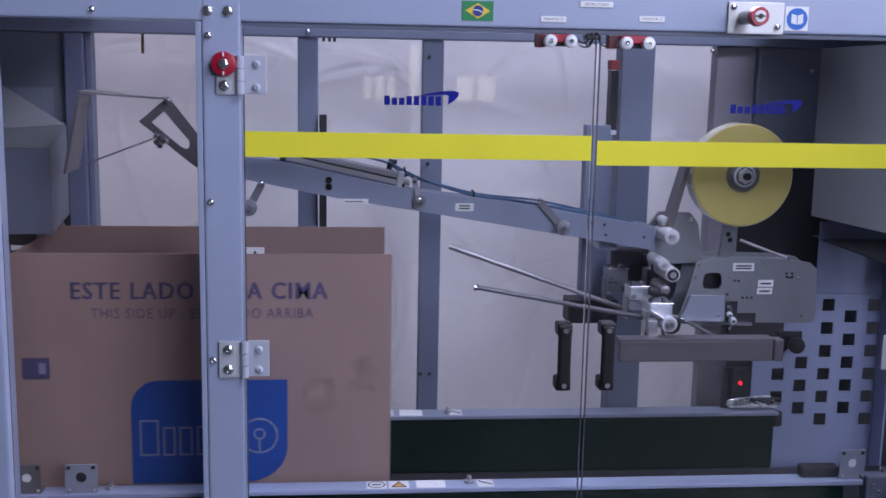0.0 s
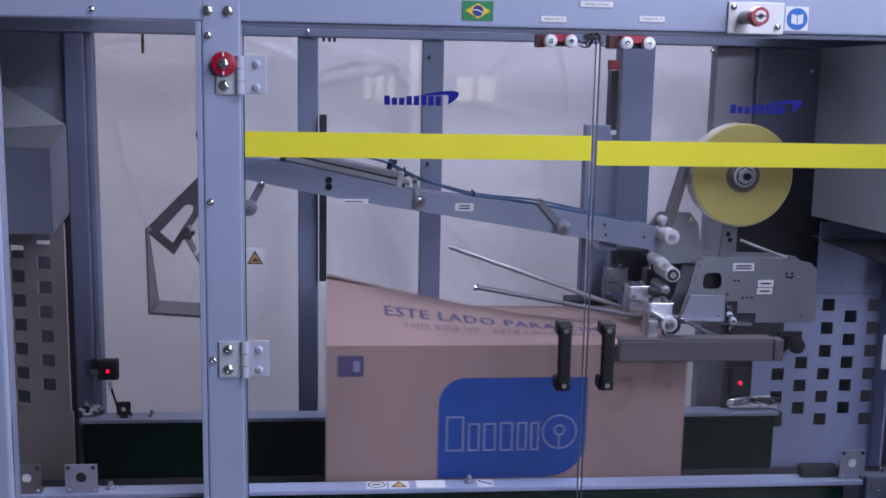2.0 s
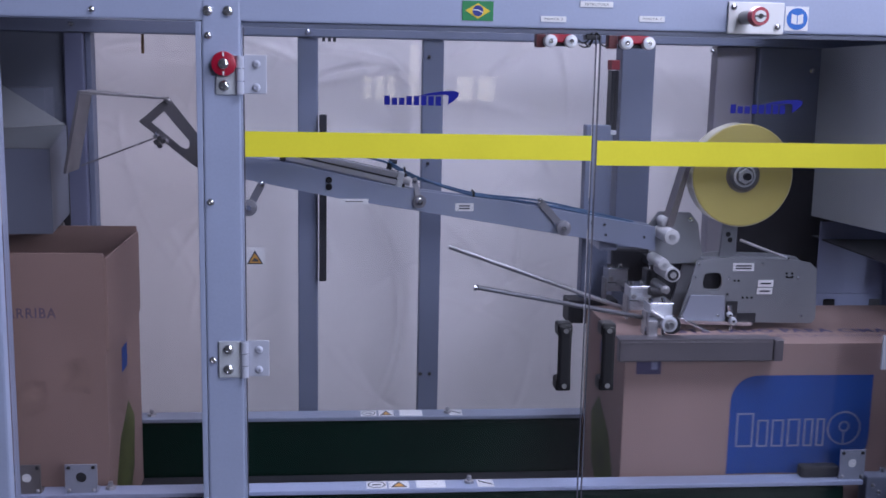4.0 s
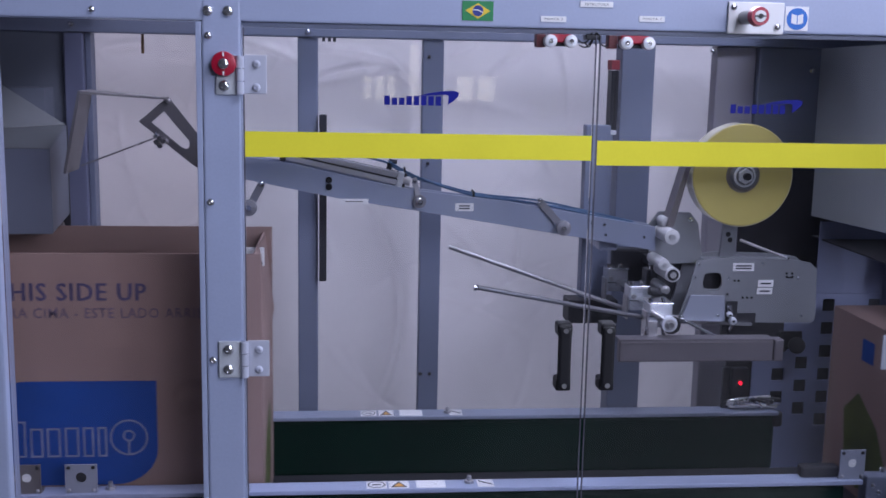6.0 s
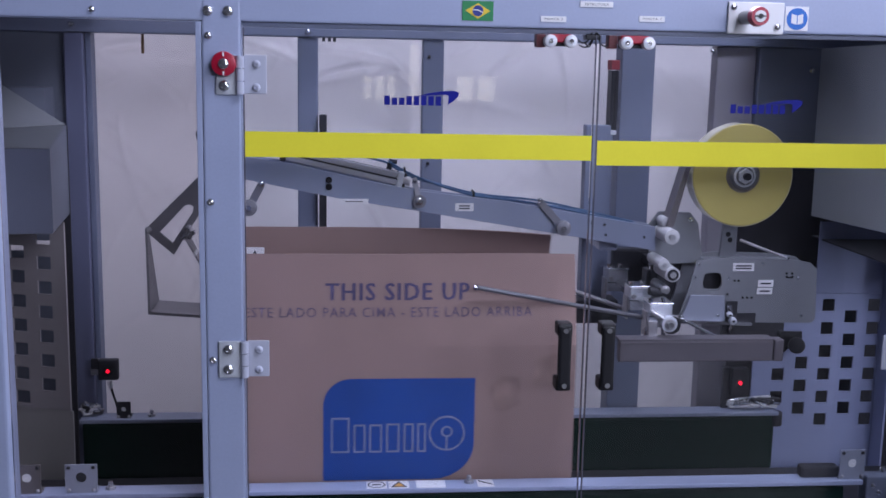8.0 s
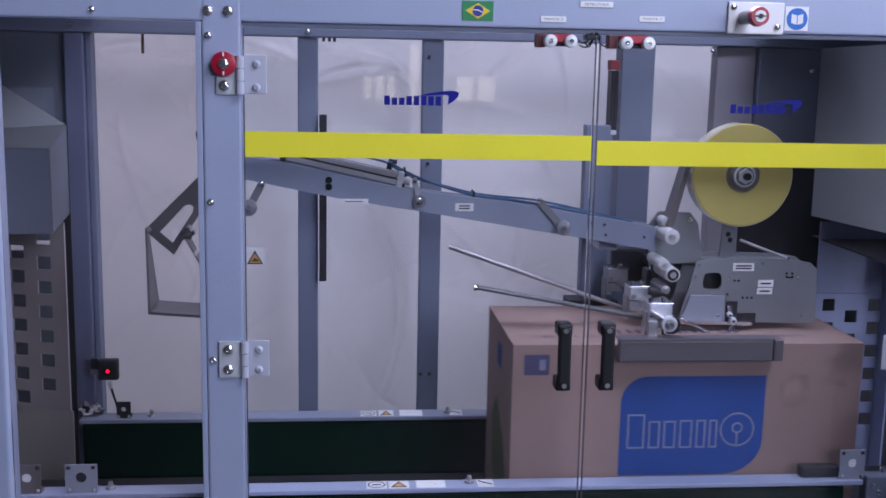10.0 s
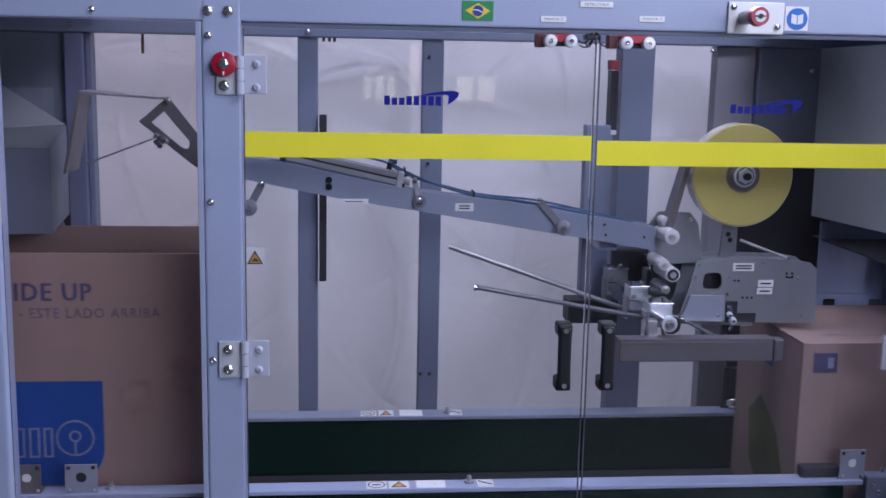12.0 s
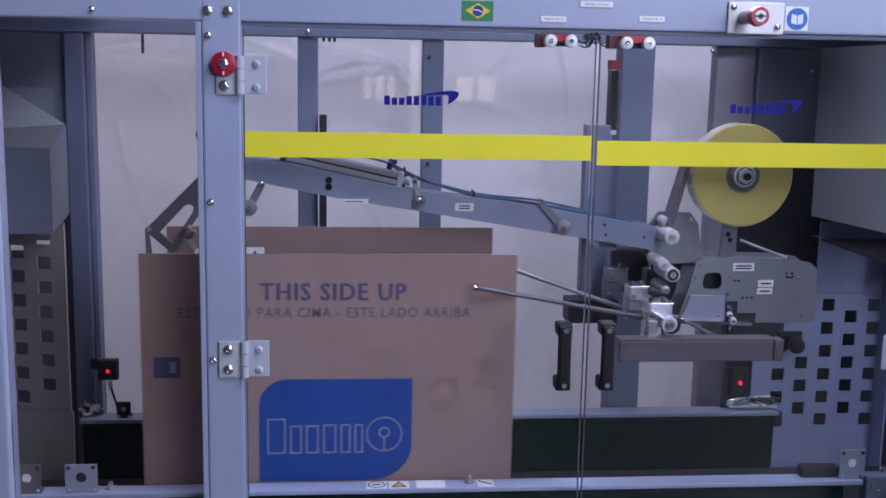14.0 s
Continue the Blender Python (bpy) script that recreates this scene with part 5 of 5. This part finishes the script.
def carton(label, lines):
    base = thing("carton", (0, 0, 0), label, "carton", "cartons on the conveyor")
    part("front_wall", block(-L, 0, 0, TH, 0, H), CARD, base)
    part("back_wall", block(-L, 0, W - TH, W, 0, H), CARD, base)
    part("end_wall", block(-TH, 0, TH, W - TH, 0, H), CARD, base)
    part("end_wall", block(-L, -L + TH, TH, W - TH, 0, H), CARD, base)
    part("bottom", block(-L + TH, -TH, TH, W - TH, 0, TH), CARDIN, base)
    # print
    lx0, lx1, lz0, lz1 = -0.552, -0.222, 0.142, 0.372
    pts = [(lx0, lz0), *[(lx1 - 0.09 + 0.09 * math.sin(a), lz0 + 0.08 - 0.08 * math.cos(a)) for a in np.linspace(0, math.pi / 2, 9)], (lx1, lz1), *[(lx0 + 0.06 - 0.06 * math.sin(a), lz1 - 0.06 + 0.06 * math.cos(a)) for a in np.linspace(0, math.pi / 2, 9)]]
    pan = part("printed_panel", prism(pts, -0.0008, -0.0003), PRINTBLUE, base, "blue printed emblem panel")
    emblem(pan)
    for x, s in ((-L - 0.0006, -1), (0.0001, 1)):
        part("green_patch", yz_plate([(0.09, 0.05), (0.20, 0.02), (0.27, 0.08), (0.29, 0.20), (0.22, 0.26), (0.12, 0.20), (0.07, 0.12)], x, x + 0.0005), GREENTAPE, base, "green printed patch")
        part("printed_square", block(x, x + 0.0005, 0.16, 0.22, 0.345, 0.40), PRINTBLUE, base)
    part("printed_square", block(-0.772, -0.716, -0.0008, -0.0003, 0.377, 0.423), PRINTFADE, base)
    part("tape_stain", prism([(-0.095, 0.345), (-0.06, 0.350), (-0.035, 0.342), (-0.030, 0.395), (-0.045, 0.425), (-0.088, 0.418)], -0.0007, -0.0003), STAIN, base, "brown stain")
    part("tape_stain", prism([(-0.185, 0.300), (-0.150, 0.294), (-0.118, 0.310), (-0.122, 0.372), (-0.160, 0.378), (-0.190, 0.350)], -0.0007, -0.0003), STAIN, base, "brown stain")
    part("square_mark", block(-0.738, -0.724, -0.0012, -0.0008, 0.388, 0.412), PRINTPALE, base)
    strips = []
    dx = L / N
    for side in (0, 1):
        for i in range(N):
            x0, x1 = -L + i * dx, -L + (i + 1) * dx
            y0, y1 = (0, TH) if side == 0 else (-TH, 0)
            s = part("flap_strip", block(x0, x1, y0, y1, 0.0, FL), CARD, base)
            strips.append((s, side, (x0 + x1) / 2))
            if side == 0:
                for body, tx0, tx1, tz0, tz1 in lines:
                    if tx1 > x0 and tx0 < x1:
                        bm = shift(text_mesh(body, tx1 - tx0 - 0.002, tz1 - tz0, (tz1 - tz0) * 0.065 if tz0 > 0.09 else 0.0), tx0, -0.0006, tz0)
                        bmesh.ops.bisect_plane(bm, geom=bm.verts[:] + bm.edges[:] + bm.faces[:], plane_co=(x0, 0, 0), plane_no=(1, 0, 0), clear_inner=True)
                        bmesh.ops.bisect_plane(bm, geom=bm.verts[:] + bm.edges[:] + bm.faces[:], plane_co=(x1, 0, 0), plane_no=(1, 0, 0), clear_outer=True)
                        if bm.faces:
                            part("lettering", bm, PRINTFADE if tz0 > 0.09 else PRINTDIM, s)
    front_flap = part("end_flap", block(0, TH, -W / 2 + 0.006, W / 2 - 0.006, 0, FL * 0.97), CARD, base)
    rear_flap = part("end_flap", block(-TH, 0, -W / 2 + 0.006, W / 2 - 0.006, 0, FL * 0.97), CARD, base)
    return base, strips, front_flap, rear_flap


LINES_A = [("ESTE LADO PARA CIMA", -0.668, -0.136, 0.103, 0.140), ("THIS SIDE UP - ESTE LADO ARRIBA", -0.628, -0.165, 0.062, 0.084)]
LINES_B = [("THIS SIDE UP", -0.548, -0.238, 0.100, 0.138), ("ESTE LADO PARA CIMA - ESTE LADO ARRIBA", -0.718, -0.097, 0.063, 0.085)]


def ease(a, b, v):
    u = min(1.0, max(0.0, (v - a) / (b - a)))
    return u * u * (3 - 2 * u)


V = 0.3285
TRAIL = 0.185


def carton_a(t):
    return min(3.2, -0.095 + V * t)


def carton_b(t):
    if t >= 5.2:
        return 0.147 + (0.345 if t < 7.5 else V) * (t - 7.5)
    if t <= 3.2:
        return -0.822 - 0.30 * (3.2 - t)
    if t <= 3.5:
        return -0.822 + 0.30 * (t - 3.2)
    if t <= 3.75:
        return -0.732 + 0.30 * (t - 3.5) - 0.6 * (t - 3.5) ** 2
    return -0.6945 + 0.616 * max(0.0, t - 4.92) ** 2


def carton_c(t):
    return max(-2.8, 0.174 + 0.328 * (t - 14.0))


def motions():
    dt = 0.25
    times = [k * dt for k in range(57)]
    kicks = {"a": 0.37, "b": 7.17, "c": 13.57}
    for key, (base, strips, front_flap, rear_flap), way in (("a", A, carton_a), ("b", B, carton_b), ("c", CC, carton_c)):
        walk(base, [(k * 0.125, pose(way(k * 0.125), BEDY, BEDZ)) for k in range(113)])
        for s, side, xc in strips:
            rows = []
            for t in times:
                eff = way(t) + xc * TRAIL
                turn = 90.5 * ease(0.22, 0.56, eff)
                slope = radians(90.5) * (ease(0.22, 0.56, eff + 0.01) - ease(0.22, 0.56, eff - 0.01)) / 0.02 * TRAIL
                skew = math.degrees(math.atan(0.35 * FL * slope))
                sgn = -1 if side == 0 else 1
                m = Matrix.Translation((xc, 0 if side == 0 else W, H)) @ Matrix.Rotation(radians(sgn * turn), 4, "X") @ Matrix.Rotation(radians(-sgn * skew), 4, "Z") @ Matrix.Translation((-xc, 0, 0))
                rows.append((t, m))
            walk(s, rows)
        walk(front_flap, [(t, pose(0, W / 2, H - 0.006, 0, -91.0 * ease(-0.42, -0.12, way(t)), 0)) for t in times])
        k = kicks[key]
        rt = sorted(set([0.0, 14.0] + [k + d for d in (0.0, 0.1, 0.2, 0.3) if k + d < 14]))
        walk(rear_flap, [(t, pose(-L, W / 2, H - 0.006, 0, 91.0 * ease(k + 0.02, k + 0.28, t), 0)) for t in rt])
    up, rows = 97.5, []
    for t in [k * 0.1 for k in range(141)]:
        a = up
        for k, e in ((0.34, 3.45), (7.14, 11.20), (13.54, 99)):
            if t >= k:
                a = up * (1 - ease(k, k + 0.32, t)) + up * ease(e, e + 0.5, t)
        rows.append((t, pose(*PIV, 0, a, 0)))
    walk(kicker, rows)


A = carton("brown cardboard carton with blue emblem and Portuguese lettering on its flap", LINES_A)
B = carton("brown cardboard carton with blue emblem and THIS SIDE UP lettering", LINES_B)
CC = carton("brown cardboard carton with blue emblem and THIS SIDE UP lettering", LINES_B)
motions()
